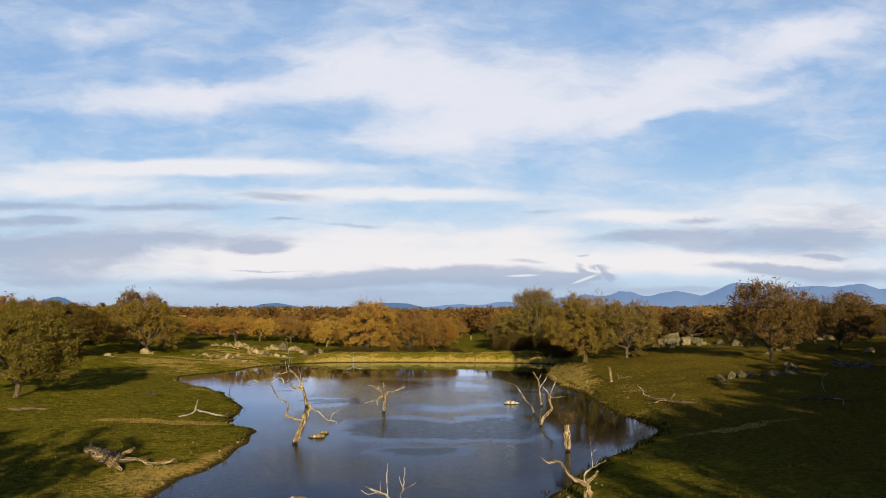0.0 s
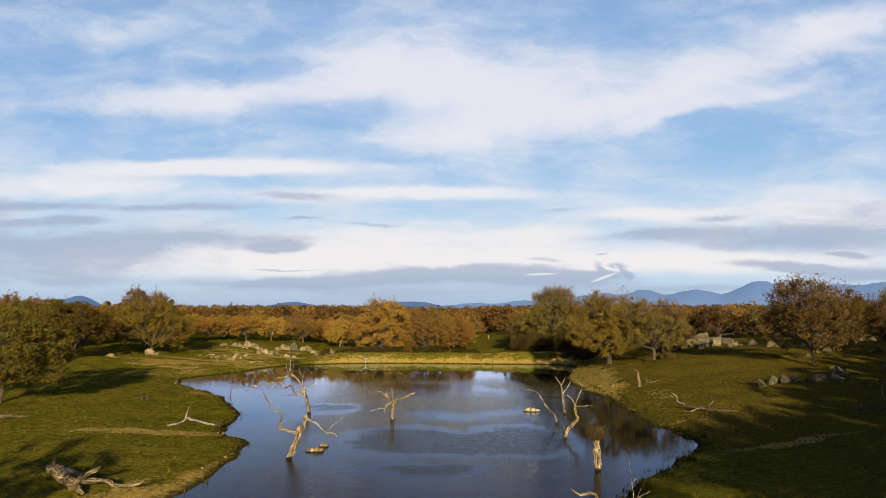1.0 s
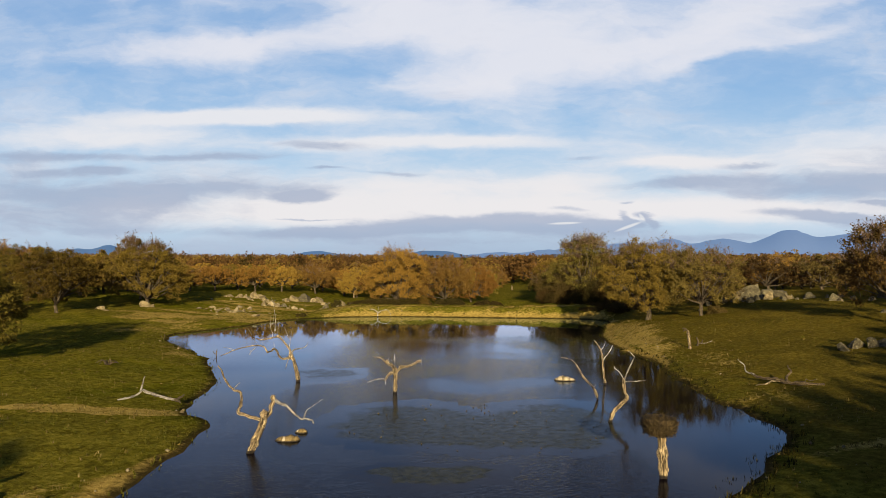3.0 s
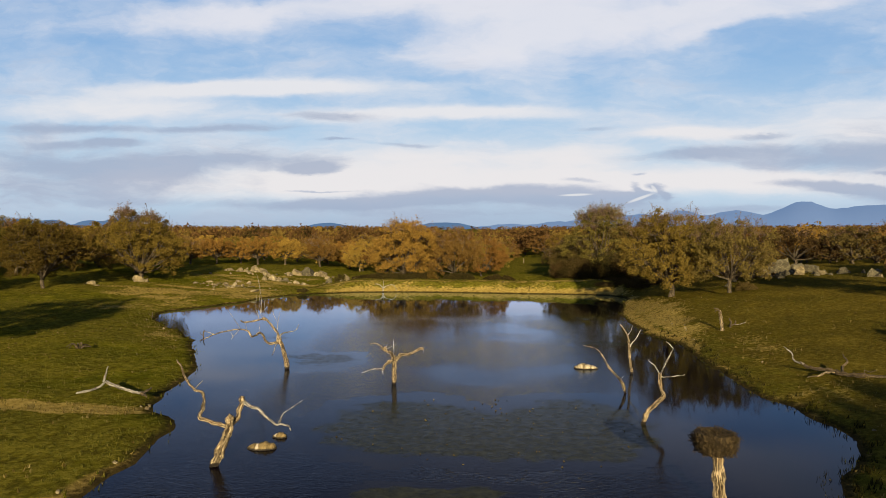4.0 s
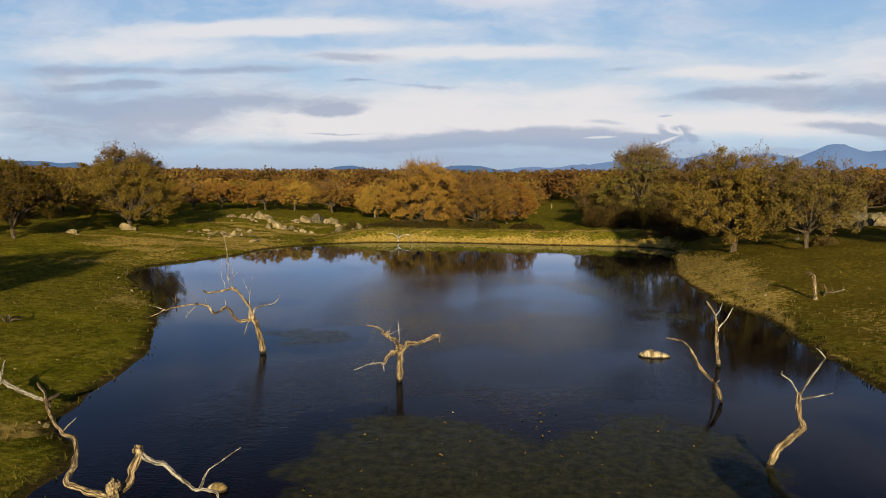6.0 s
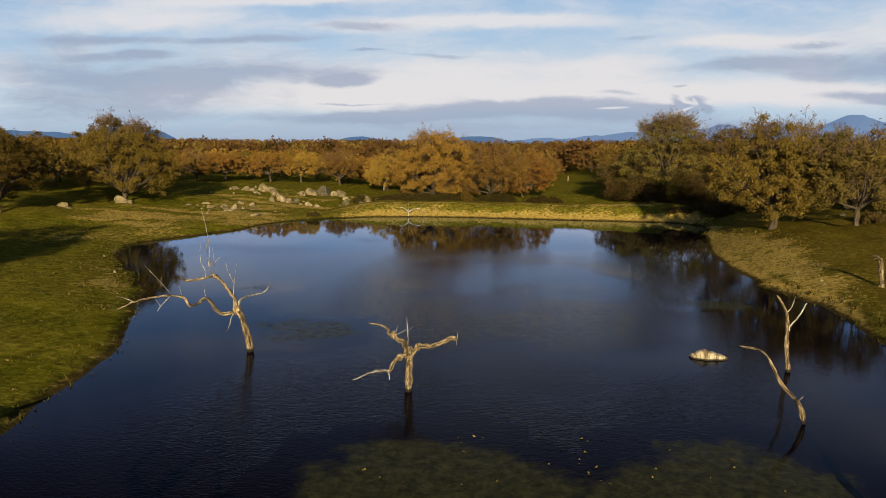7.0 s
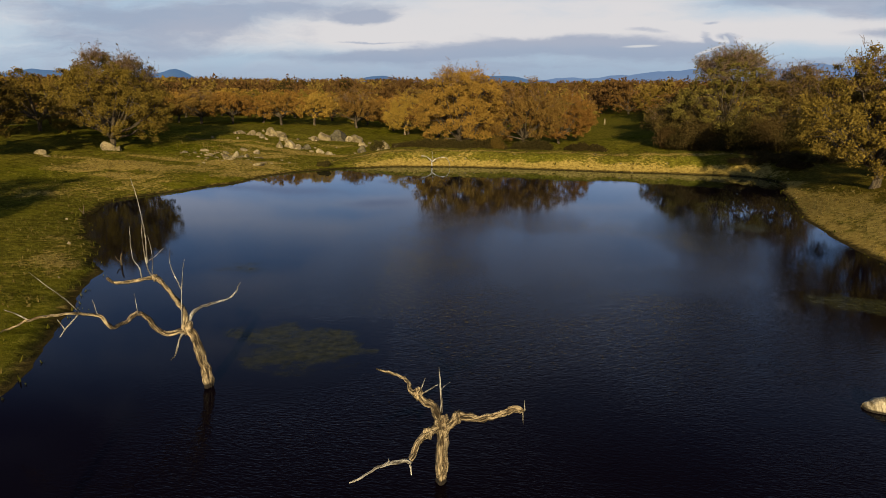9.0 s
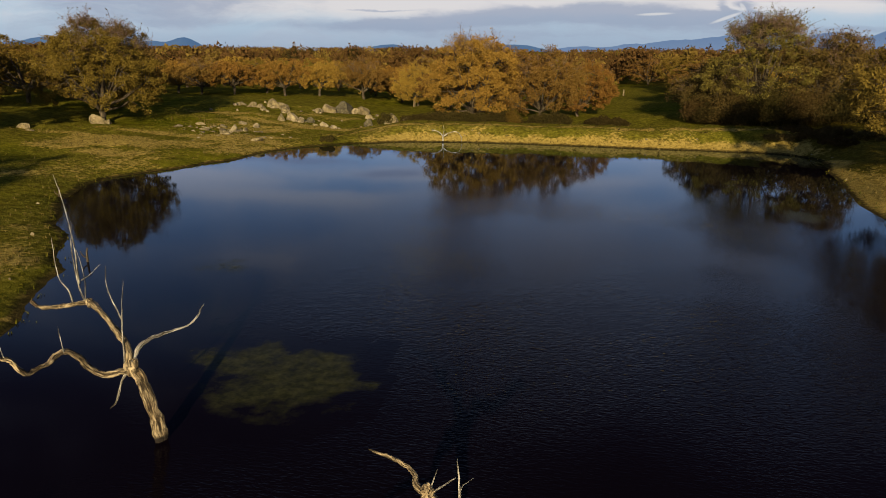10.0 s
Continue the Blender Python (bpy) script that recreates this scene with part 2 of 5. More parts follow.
def water_material(name="pond_water", body=(0.0026, 0.0014, 0.0030, 1), algae=False):
    m, n = material(name)
    p = n.node("ShaderNodeNewGeometry").outputs["Position"]
    swell = n.noise(n.scaled(p, 1.0, 1.7, 1.0), 2.6, 3, 0.55, 0.5).outputs[0]
    ripple = n.noise(n.scaled(p, 1.0, 2.6, 1.0), 5.5, 2, 0.5, 0.3).outputs[0]
    # wind roughens the open middle and leaves the lee of the far bank calm
    x, y, z = n.node("ShaderNodeSeparateXYZ", {0: p}).outputs
    gust = n.math("MULTIPLY", n.ramp(n.noise(p, 0.085, 2).outputs[0], 0.36, 0.54, 0.22, 1.0), n.math("MULTIPLY", n.ramp(y, 78.0, 65.0, 0.03, 1.0), n.ramp(n.math("ABSOLUTE", n.math("ADD", x, 2.0)), 10.5, 5.0, 0.10, 1.0)))
    chop = n.noise(n.scaled(p, 0.9, 2.2, 1.0), 9.0, 2, 0.5, 0.2).outputs[0]
    h = n.math("MULTIPLY", n.math("ADD", n.math("MULTIPLY", swell, 1.0), n.math("ADD", n.math("MULTIPLY", ripple, 1.1), n.math("MULTIPLY", chop, 1.0))), gust)
    normal = bump(n, h, 1.0, 0.003 if algae else 0.0090)
    if not algae:
        finish(n, film(n, body, 0.03, normal))
        return m
    mask = n.node("ShaderNodeAttribute", attribute_name="thick").outputs["Fac"]
    tuft = n.noise(p, 1.3, 6, 0.7).outputs[0]
    weed = n.mix(n.ramp(n.noise(p, 3.4, 8, 0.78).outputs[0], 0.35, 0.7), (0.010, 0.011, 0.005, 1), (0.036, 0.036, 0.015, 1))
    dens = n.ramp(n.math("ADD", mask, n.math("MULTIPLY", n.math("SUBTRACT", tuft, 0.5), 0.9)), 0.22, 0.60)
    shine_ = film(n, n.mix(dens, body, weed), n.ramp(dens, 0, 1, 0.04, 0.12), normal, n.math("MULTIPLY", dens, n.ramp(n.noise(p, 2.6, 7, 0.78).outputs[0], 0.30, 0.75, 0.15, 0.75)))
    finish(n, shine_)
    return m


def leaf_material(name, lo, mid, hi):
    """Leaves: colour differs from leaf to leaf and from tree to tree."""
    m, n = material(name)
    leaf = n.node("ShaderNodeNewGeometry").outputs["Random Per Island"]
    tree = n.node("ShaderNodeObjectInfo").outputs["Random"]
    c = n.mix(n.ramp(leaf, 0.0, 0.55, smooth=False), lo, mid)
    c = n.mix(n.ramp(leaf, 0.6, 1.0, smooth=False), c, hi)
    c = n.mix(0.3, c, mid)
    hsv = n.node("ShaderNodeHueSaturation", {"Hue": n.ramp(tree, 0, 1, 0.485, 0.515, False), "Saturation": 0.92, "Value": n.ramp(tree, 0, 1, 0.70, 1.12, False), "Color": c}).outputs[0]
    front = n.node("ShaderNodeBsdfDiffuse", {"Color": hsv}).outputs[0]
    back = n.node("ShaderNodeBsdfTranslucent", {"Color": hsv}).outputs[0]
    finish(n, n.node("ShaderNodeMixShader", {0: 0.25, 1: front, 2: back}).outputs[0])
    return m


def wood_material(name, dark, light, grain=1.0, wet=False, rust=None, grainy=False):
    m, n = material(name)
    p = n.node("ShaderNodeAttribute", attribute_name="grain").outputs["Vector"] if grainy else n.node("ShaderNodeTexCoord").outputs["Object"]
    fibre = n.noise(n.scaled(p, 14.0, 14.0, 2.2), grain, 6, 0.7, 0.8).outputs[0]
    blotch = n.noise(p, 2.6, 4, 0.65).outputs[0]
    c = n.mix(n.ramp(fibre, 0.40, 0.64), dark, light)
    c = n.mix(n.ramp(blotch, 0.48, 0.75, 0, 0.6), c, rust or n.mix(0.5, dark, light))
    crack = n.ramp(n.noise(n.scaled(p, 26.0, 26.0, 4.0), grain, 4, 0.6).outputs[0], 0.48, 0.36)
    c = n.mix(n.math("MULTIPLY", crack, 0.85), c, (0.02, 0.014, 0.008, 1))
    if wet:  # soaked band above the waterline
        height = n.node("ShaderNodeSeparateXYZ", {0: n.node("ShaderNodeNewGeometry").outputs["Position"]}).outputs[2]
        c = n.mix(n.ramp(n.math("ADD", height, n.math("MULTIPLY", blotch, 0.06)), 0.16, 0.10), c, (0.012, 0.009, 0.007, 1))
    finish(n, surface(n, c, 0.85, bump(n, n.math("SUBTRACT", fibre, n.math("MULTIPLY", crack, 0.5)), 1.0, 0.06), spec=0.2))
    return m


def rock_material(name, dark, light, lichen):
    m, n = material(name)
    p = n.node("ShaderNodeNewGeometry").outputs["Position"]
    a, b, c0 = n.noise(p, 1.6, 5, 0.6).outputs[0], n.noise(p, 7.0, 5, 0.7).outputs[0], n.noise(p, 30.0, 3, 0.6).outputs[0]
    c = n.mix(n.ramp(a, 0.35, 0.65), dark, light)
    c = n.mix(n.ramp(b, 0.5, 0.72, 0, 0.75), c, lichen)
    c = n.mix(n.ramp(c0, 0.45, 0.3, 0, 0.6), c, (0.03, 0.028, 0.024, 1))
    finish(n, surface(n, c, 0.92, bump(n, n.math("ADD", b, n.math("MULTIPLY", c0, 0.3)), 0.8, 0.08), spec=0.2))
    return m


def tuft_material(name, a, b, c):
    m, n = material(name)
    r = n.node("ShaderNodeNewGeometry").outputs["Random Per Island"]
    k = n.mix(n.ramp(r, 0.2, 0.8, smooth=False), a, b)
    k = n.mix(n.ramp(r, 0.86, 0.97, smooth=False), k, c)
    d = n.node("ShaderNodeBsdfDiffuse", {"Color": k}).outputs[0]
    t = n.node("ShaderNodeBsdfTranslucent", {"Color": k}).outputs[0]
    finish(n, n.node("ShaderNodeMixShader", {0: 0.3, 1: d, 2: t}).outputs[0])
    return m


def hill_material(name, tone, haze_glow):
    """Far hills: the blue of kilometres of air is painted in, as tone and emission."""
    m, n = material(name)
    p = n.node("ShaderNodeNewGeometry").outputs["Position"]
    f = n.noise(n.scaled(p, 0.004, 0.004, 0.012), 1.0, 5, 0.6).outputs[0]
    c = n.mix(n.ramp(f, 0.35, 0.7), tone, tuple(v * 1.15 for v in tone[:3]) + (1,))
    e = n.node("ShaderNodeEmission", {"Color": n.mix(n.ramp(f, 0.35, 0.7, 0, 0.35), haze_glow, tuple(v * 0.85 for v in haze_glow[:3]) + (1,)), "Strength": 1.0}).outputs[0]
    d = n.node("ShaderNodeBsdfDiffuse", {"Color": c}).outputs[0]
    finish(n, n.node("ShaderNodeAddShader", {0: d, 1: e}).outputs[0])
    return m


GROUND = ground_material()
WATER = water_material()
ALGAE = water_material("algae_water", algae=True)
LEAF_ORANGE = leaf_material("orange_oak_leaves", (0.128, 0.070, 0.008, 1), (0.218, 0.122, 0.013, 1), (0.300, 0.170, 0.022, 1))
LEAF_OLIVE = leaf_material("olive_oak_leaves", (0.072, 0.052, 0.006, 1), (0.130, 0.092, 0.010, 1), (0.190, 0.134, 0.019, 1))
LEAF_RUST = leaf_material("rusty_oak_leaves", (0.096, 0.055, 0.009, 1), (0.158, 0.092, 0.015, 1), (0.220, 0.132, 0.026, 1))
LEAF_GOLD = leaf_material("dull_golden_leaves", (0.066, 0.041, 0.006, 1), (0.124, 0.078, 0.010, 1), (0.184, 0.116, 0.019, 1))
LEAF_FAR = leaf_material("dull_rusty_far_leaves", (0.072, 0.044, 0.011, 1), (0.110, 0.066, 0.016, 1), (0.145, 0.088, 0.022, 1))
LEAF_FAR_GOLD = leaf_material("dull_golden_far_leaves", (0.092, 0.058, 0.010, 1), (0.140, 0.088, 0.014, 1), (0.180, 0.114, 0.020, 1))
LEAF_GREEN = leaf_material("dark_olive_green_leaves", (0.044, 0.034, 0.005, 1), (0.084, 0.064, 0.008, 1), (0.132, 0.100, 0.014, 1))
LEAF_OLIVE_DARK = leaf_material("dull_olive_leaves", (0.056, 0.042, 0.008, 1), (0.105, 0.078, 0.014, 1), (0.175, 0.130, 0.032, 1))
LEAF_TAN = leaf_material("dry_tan_leaves", (0.062, 0.043, 0.010, 1), (0.108, 0.075, 0.016, 1), (0.165, 0.118, 0.030, 1))
LEAF_BROWN = leaf_material("withered_brown_leaves", (0.040, 0.027, 0.008, 1), (0.074, 0.050, 0.014, 1), (0.120, 0.084, 0.026, 1))
LEAF_DARK = leaf_material("dark_shrub_leaves", (0.018, 0.016, 0.005, 1), (0.040, 0.033, 0.009, 1), (0.075, 0.055, 0.016, 1))
BARK = wood_material("oak_bark", (0.030, 0.023, 0.016, 1), (0.105, 0.083, 0.056, 1))
TWIGS = wood_material("bare_twigs", (0.09, 0.055, 0.040, 1), (0.21, 0.145, 0.105, 1))
SNAG = wood_material("bleached_dead_wood", (0.026, 0.018, 0.010, 1), (0.40, 0.318, 0.200, 1), wet=True, rust=(0.14, 0.088, 0.040, 1), grainy=True)
SNAG_PALE = wood_material("grey_dead_wood", (0.075, 0.066, 0.055, 1), (0.47, 0.450, 0.405, 1), wet=True, grainy=True)
SNAG_DARK = wood_material("dark_rotten_wood", (0.03, 0.022, 0.014, 1), (0.12, 0.09, 0.055, 1), grainy=True)
STICKS = wood_material("nest_sticks", (0.016, 0.011, 0.005, 1), (0.075, 0.052, 0.021, 1))
ROCK_PALE = rock_material("pale_granite", (0.075, 0.060, 0.036, 1), (0.235, 0.195, 0.120, 1), (0.34, 0.295, 0.205, 1))
ROCK = rock_material("granite", (0.060, 0.048, 0.026, 1), (0.175, 0.142, 0.080, 1), (0.27, 0.23, 0.145, 1))
ROCK_DARK = rock_material("lichen_granite", (0.028, 0.025, 0.015, 1), (0.082, 0.071, 0.044, 1), (0.22, 0.20, 0.130, 1))
TUFT = tuft_material("grass_blades", (0.036, 0.039, 0.004, 1), (0.075, 0.071, 0.008, 1), (0.115, 0.098, 0.020, 1))
TUFT_MUD = tuft_material("muddy_blades", (0.014, 0.013, 0.004, 1), (0.038, 0.033, 0.008, 1), (0.085, 0.072, 0.022, 1))
TUFT_DRY = tuft_material("dry_grass_blades", (0.070, 0.052, 0.013, 1), (0.125, 0.094, 0.030, 1), (0.18, 0.145, 0.06, 1))
# hill colours: second one is emitted, standing in for haze
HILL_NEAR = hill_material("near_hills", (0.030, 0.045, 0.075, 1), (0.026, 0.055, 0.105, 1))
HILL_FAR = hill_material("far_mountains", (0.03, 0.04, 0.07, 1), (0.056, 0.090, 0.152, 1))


# ---- mesh helpers ----
def mesh_from(name, verts, faces, mat, smooth=True):
    me = bpy.data.meshes.new(name)
    me.from_pydata([tuple(v) for v in verts], [], [tuple(f) for f in faces])
    me.materials.append(mat)
    if smooth:
        me.shade_smooth()
    return me


def quads_mesh(name, quads, mat):
    """A mesh of loose faces from an array (faces, corners, 3)."""
    n, c = quads.shape[:2]
    me = bpy.data.meshes.new(name)
    me.vertices.add(c * n)
    me.vertices.foreach_set("co", np.asarray(quads, np.float32).ravel())
    me.loops.add(c * n)
    me.loops.foreach_set("vertex_index", np.arange(c * n, dtype=np.int32))
    me.polygons.add(n)
    me.polygons.foreach_set("loop_start", np.arange(0, c * n, c, dtype=np.int32))
    me.update(calc_edges=True)
    me.materials.append(mat)
    return me


def part(name, mesh, parent, label=""):
    ob = new(name, mesh)
    ob.parent = parent
    return tagged(ob, label)


def spline(points, per):
    """Points along a Catmull-Rom curve through the given ones."""
    P = [Vector(p) for p in points]
    P = [2 * P[0] - P[1]] + P + [2 * P[-1] - P[-2]]
    out = []
    for i in range(1, len(P) - 2):
        a, b, c, d = P[i - 1:i + 3]
        for k in range(per):
            t = k / per
            out.append(0.5 * (2 * b + (c - a) * t + (2 * a - 5 * b + 4 * c - d) * t * t + (3 * b - a - 3 * c + d) * t ** 3))
    return out + [P[-2]]


def tube(verts, faces, path, radii, sides=7, lump=0.0, seed=0.0):
    """Adds a tapered, lumpy tube with closed ends."""
    start, side = len(verts), None
    for i, p in enumerate(path):
        along = (path[min(i + 1, len(path) - 1)] - path[max(i - 1, 0)]).normalized()
        if side is None:
            side = along.orthogonal().normalized()
        side = (side - along * side.dot(along)).normalized()
        other = along.cross(side)
        for k in range(sides):
            a = 2 * math.pi * k / sides
            r = radii[i]
            if lump:
                r *= 1 + lump * (noise.noise(Vector((p.x * 5 + seed + 2 * math.cos(a), p.y * 5 + 2 * math.sin(a), p.z * 5))) + 0.5 * math.sin(3 * a + seed))
            verts.append(p + (side * math.cos(a) + other * math.sin(a)) * r)
        if i:
            o = start + (i - 1) * sides
            for k in range(sides):
                faces.append((o + k, o + (k + 1) % sides, o + sides + (k + 1) % sides, o + sides + k))
    for i, flip in ((0, True), (len(path) - 1, False)):
        ring = [start + i * sides + k for k in range(sides)]
        faces.append(tuple(reversed(ring)) if flip else tuple(ring))


# ---- the pond's outline and the lie of the land ----
OUTLINE = [(-10.9, 26.0), (-10.3, 31.0), (-10.3, 35.5), (-10.9, 40.6), (-13.2, 43.0), (-13.6, 44.6), (-14.6, 50.0), (-17.6, 56.5), (-20.0, 61.0), (-26.6, 69.5),
           (-28.2, 75.0), (-26.2, 79.8), (-24.4, 84.0), (-23.7, 88.0), (-20.4, 92.3), (-12.3, 95.2), (-2.5, 94.8), (5.5, 94.0), (12.6, 93.2), (14.4, 89.6),
           (13.2, 85.0), (11.2, 75.0), (11.0, 65.0), (12.0, 60.5), (11.8, 53.0), (12.0, 47.0), (12.6, 41.2), (10.8, 37.2), (7.7, 32.8), (5.9, 29.6),
           (4.0, 25.8), (1.5, 19.5), (-4.0, 15.5), (-9.0, 19.0)]
ring = [Vector((x, y, 0)) for x, y in OUTLINE]
closed = spline(ring[-2:] + ring + ring[:3], 6)[12:12 + 6 * len(ring)]
SHORE = np.array([(p.x + 0.35 * noise.noise(p * 0.7) + 0.28 * noise.noise(p * 1.6), p.y + 0.35 * noise.noise(p * 0.7 + Vector((9, 3, 1))) + 0.22 * noise.noise(p * 1.7 + Vector((2, 8, 5))), 0) for p in closed])[:, :2]


def shore_distance(x, y):
    """Metres from the waterline; minus within the pond."""
    a, b = SHORE, np.roll(SHORE, -1, axis=0)
    d = b - a
    out = np.empty(x.shape)
    for s in range(0, len(x), 4000):
        px, py = x[s:s + 4000, None], y[s:s + 4000, None]
        t = np.clip(((px - a[:, 0]) * d[:, 0] + (py - a[:, 1]) * d[:, 1]) / (d ** 2).sum(1), 0, 1)
        dist = np.hypot(px - a[:, 0] - t * d[:, 0], py - a[:, 1] - t * d[:, 1]).min(1)
        cross = ((a[:, 1] > py) != (b[:, 1] > py)) & (px < d[:, 0] * (py - a[:, 1]) / np.where(d[:, 1] == 0, 1e-9, d[:, 1]) + a[:, 0])
        out[s:s + 4000] = np.where(cross.sum(1) % 2 == 1, -dist, dist)
    return out


def step(lo, hi, v):
    t = np.clip((v - lo) / (hi - lo), 0, 1)
    return t * t * (3 - 2 * t)


def waves(x, y, size, seed):
    """Cheap rolling noise, about -1 to 1."""
    r = np.random.RandomState(seed)
    out = 0
    for k in range(5):
        a, f, p = r.uniform(0, 2 * np.pi), (1.7 ** (k / 2)) / size * 2 * np.pi, r.uniform(0, 6.28)
        out = out + np.sin((x * np.cos(a) + y * np.sin(a)) * f + p + 1.3 * np.sin((y * np.cos(a) - x * np.sin(a)) * f * 0.6)) * 0.45 / (1 + 0.3 * k)
    return out


def land(x, y, d):
    """Height of the ground."""
    x, y, d = (np.asarray(v, float) for v in (x, y, d))
    o = np.maximum(d, 0)
    right, left, far = step(3, 14, x), step(-8, -20, x), step(88, 96, y)
    grade = right * (0.06 + 0.085 * step(44, 60, y) + 0.09 * step(62, 76, y)) + left * (0.035 + 0.075 * step(50, 80, y)) + 0.012
    grade = grade * (1 - 0.75 * far * (1 - step(18, 30, np.abs(x + 4))))
    h = 0.20 * (1 - np.exp(-o / 0.8)) + 3.3 * (1 - np.exp(-grade * o / 3.3)) * (1 - 0.45 * step(96, 135, y))
    # earth dam along the far side: a dry face, a narrow crest, a drop behind
    on_dam = step(-23, -14, x) * (1 - step(13, 22, x)) * step(89, 93, y)
    dam = 1.12 * step(0.4, 3.6, o) - 0.55 * step(5.5, 9.5, o)
    h = h + on_dam * (dam - 0.18 + 0.07 * waves(x, y, 1.6, 19) * step(0.5, 1.5, o))
    h = h + (0.10 * waves(x, y, 9.0, 3) + 0.04 * waves(x, y, 2.6, 4)) * step(0.8, 5, o)
    away = np.hypot(x, np.maximum(y - 60, 0))
    h = h + 0.5 * waves(x, y, 70.0, 5) * step(60, 140, away) + 0.011 * np.clip(away - 170, 0, 1100) * (1 - step(1350, 2300, away))
    bed = -np.minimum(0.9, 0.22 * np.maximum(-d, 0))
    return np.where(d > 0, h + 0.015, bed)


def ground_at(x, y):
    a = np.array([float(x)]), np.array([float(y)])
    return float(land(*a, shore_distance(*a))[0])


def axis(lo, hi, pitch, reach):
    fine = list(np.arange(lo, hi + 1e-6, pitch))
    g, v = pitch, hi
    while v < reach:
        g *= 1.18
        v += g
        fine.append(v)
    g, v = pitch, lo
    while v > -reach:
        g *= 1.18
        v -= g
        fine.insert(0, v)
    return np.array(fine)


gx, gy = axis(-46, 40, 0.5, 4600), axis(12, 112, 0.5, 4600)
X, Y = (v.ravel() for v in np.meshgrid(gx, gy))
D = shore_distance(X, Y)
Z = land(X, Y, D)
nx, ny = len(gx), len(gy)
idx = np.arange(nx * ny).reshape(ny, nx)
faces = np.stack([idx[:-1, :-1], idx[:-1, 1:], idx[1:, 1:], idx[1:, :-1]], -1).reshape(-1, 4)
gm = bpy.data.meshes.new("ground")
gm.vertices.add(len(X))
gm.vertices.foreach_set("co", np.stack([X, Y, Z], -1).astype(np.float32).ravel())
gm.loops.add(faces.size)
gm.loops.foreach_set("vertex_index", faces.astype(np.int32).ravel())
gm.polygons.add(len(faces))
gm.polygons.foreach_set("loop_start", np.arange(0, faces.size, 4, dtype=np.int32))
gm.update(calc_edges=True)
gm.shade_smooth()
gm.materials.append(GROUND)


def spot(x, y, cx, cy, a, b, lean=0.0):
    """1 within a soft ellipse, 0 outside."""
    c, s = math.cos(radians(lean)), math.sin(radians(lean))
    u, v = ((x - cx) * c + (y - cy) * s) / a, ((y - cy) * c - (x - cx) * s) / b
    return np.clip(1.25 - np.hypot(u, v), 0, 1)


def dryness(x, y, d):
    along = step(-24, -15, x) * (1 - step(14, 24, x)) * step(90, 94, y)
    face = 0.95 * step(0.1, 0.4, d) * (1 - step(1.5, 2.2, d)) + 0.30 * step(1.5, 2.2, d) * (1 - step(3.2, 3.6, d))
    crest = 0.80 * step(3.3, 3.7, d) * (1 - step(4.3, 4.9, d))
    out = along * (face + crest)
    for cx, cy, a, b, lean, k in ((-16.6, 41.4, 5.2, 0.9, 8, 1.4), (-12.2, 28.5, 1.6, 5.0, -8, 0.7), (-34.0, 82.8, 4.4, 2.3, 12, 1.0), (-26.0, 87.0, 6, 3.6, 45, 0.75),
                                  (13.6, 77.0, 2.6, 9.0, 0, 0.95), (13.0, 66.0, 2.2, 6.0, 5, 0.75), (14.8, 57.0, 2.4, 5.0, 0, 0.45), (16.5, 38.5, 6.0, 0.7, 22, 0.9),
                                  (-25.0, 99.4, 8.0, 1.1, 0, 0.9), (-34.0, 101.0, 6.0, 1.1, 8, 0.8), (-27.0, 107.0, 11.0, 5.0, 0, 0.42), (-30.0, 94.0, 6.0, 4.0, 0, 0.35), (15.0, 45.0, 3.0, 5.0, 0, 0.3), (-23.0, 64.0, 3.0, 6.0, 30, 0.35), (-29.0, 78.0, 2.5, 5.0, 0, 0.5), (-33.0, 80.0, 5.0, 1.2, 8, 0.8), (-31.5, 88.4, 7.0, 1.2, 15, 0.75), (-27.0, 91.0, 5.0, 1.0, 35, 0.6), (-28.0, 97.0, 13.0, 3.5, 0, 0.35), (-31.5, 73.0, 2.5, 5.0, 0, 0.45), (-36.5, 84.6, 7.0, 0.9, 4, 0.7), (-20.5, 58.5, 1.6, 5.0, 28, 0.4)):
        out = out + k * spot(x, y, cx, cy, a, b, lean)
    return np.clip(out * (1 + 0.35 * waves(x, y, 2.2, 14)) + 0.20 * waves(x, y, 6.0, 8) + 0.10 * waves(x, y, 1.9, 15), 0, 1)


def bareness(x, y, d):
    """Bare earth near the water, widest on the sandy spit."""
    width = 0.28 + 0.15 * waves(x, y, 3.0, 17) + 2.3 * spot(x, y, -10.9, 29.0, 2.0, 6.5, 0) + 1.4 * step(55, 62, y) * step(5, 10, x) * (1 - step(88, 92, y))
    return np.clip(1.1 - np.maximum(d, 0) / np.maximum(width, 0.1), 0, 1)


for name, values in (("shore", bareness(X, Y, D)), ("dry", dryness(X, Y, D))):
    gm.attributes.new(name, "FLOAT", "POINT").data.foreach_set("value", values.astype(np.float32))
tagged(new("ground", gm), "olive-green autumn pasture with dry straw patches and bare earth", "ground", kind="structure")

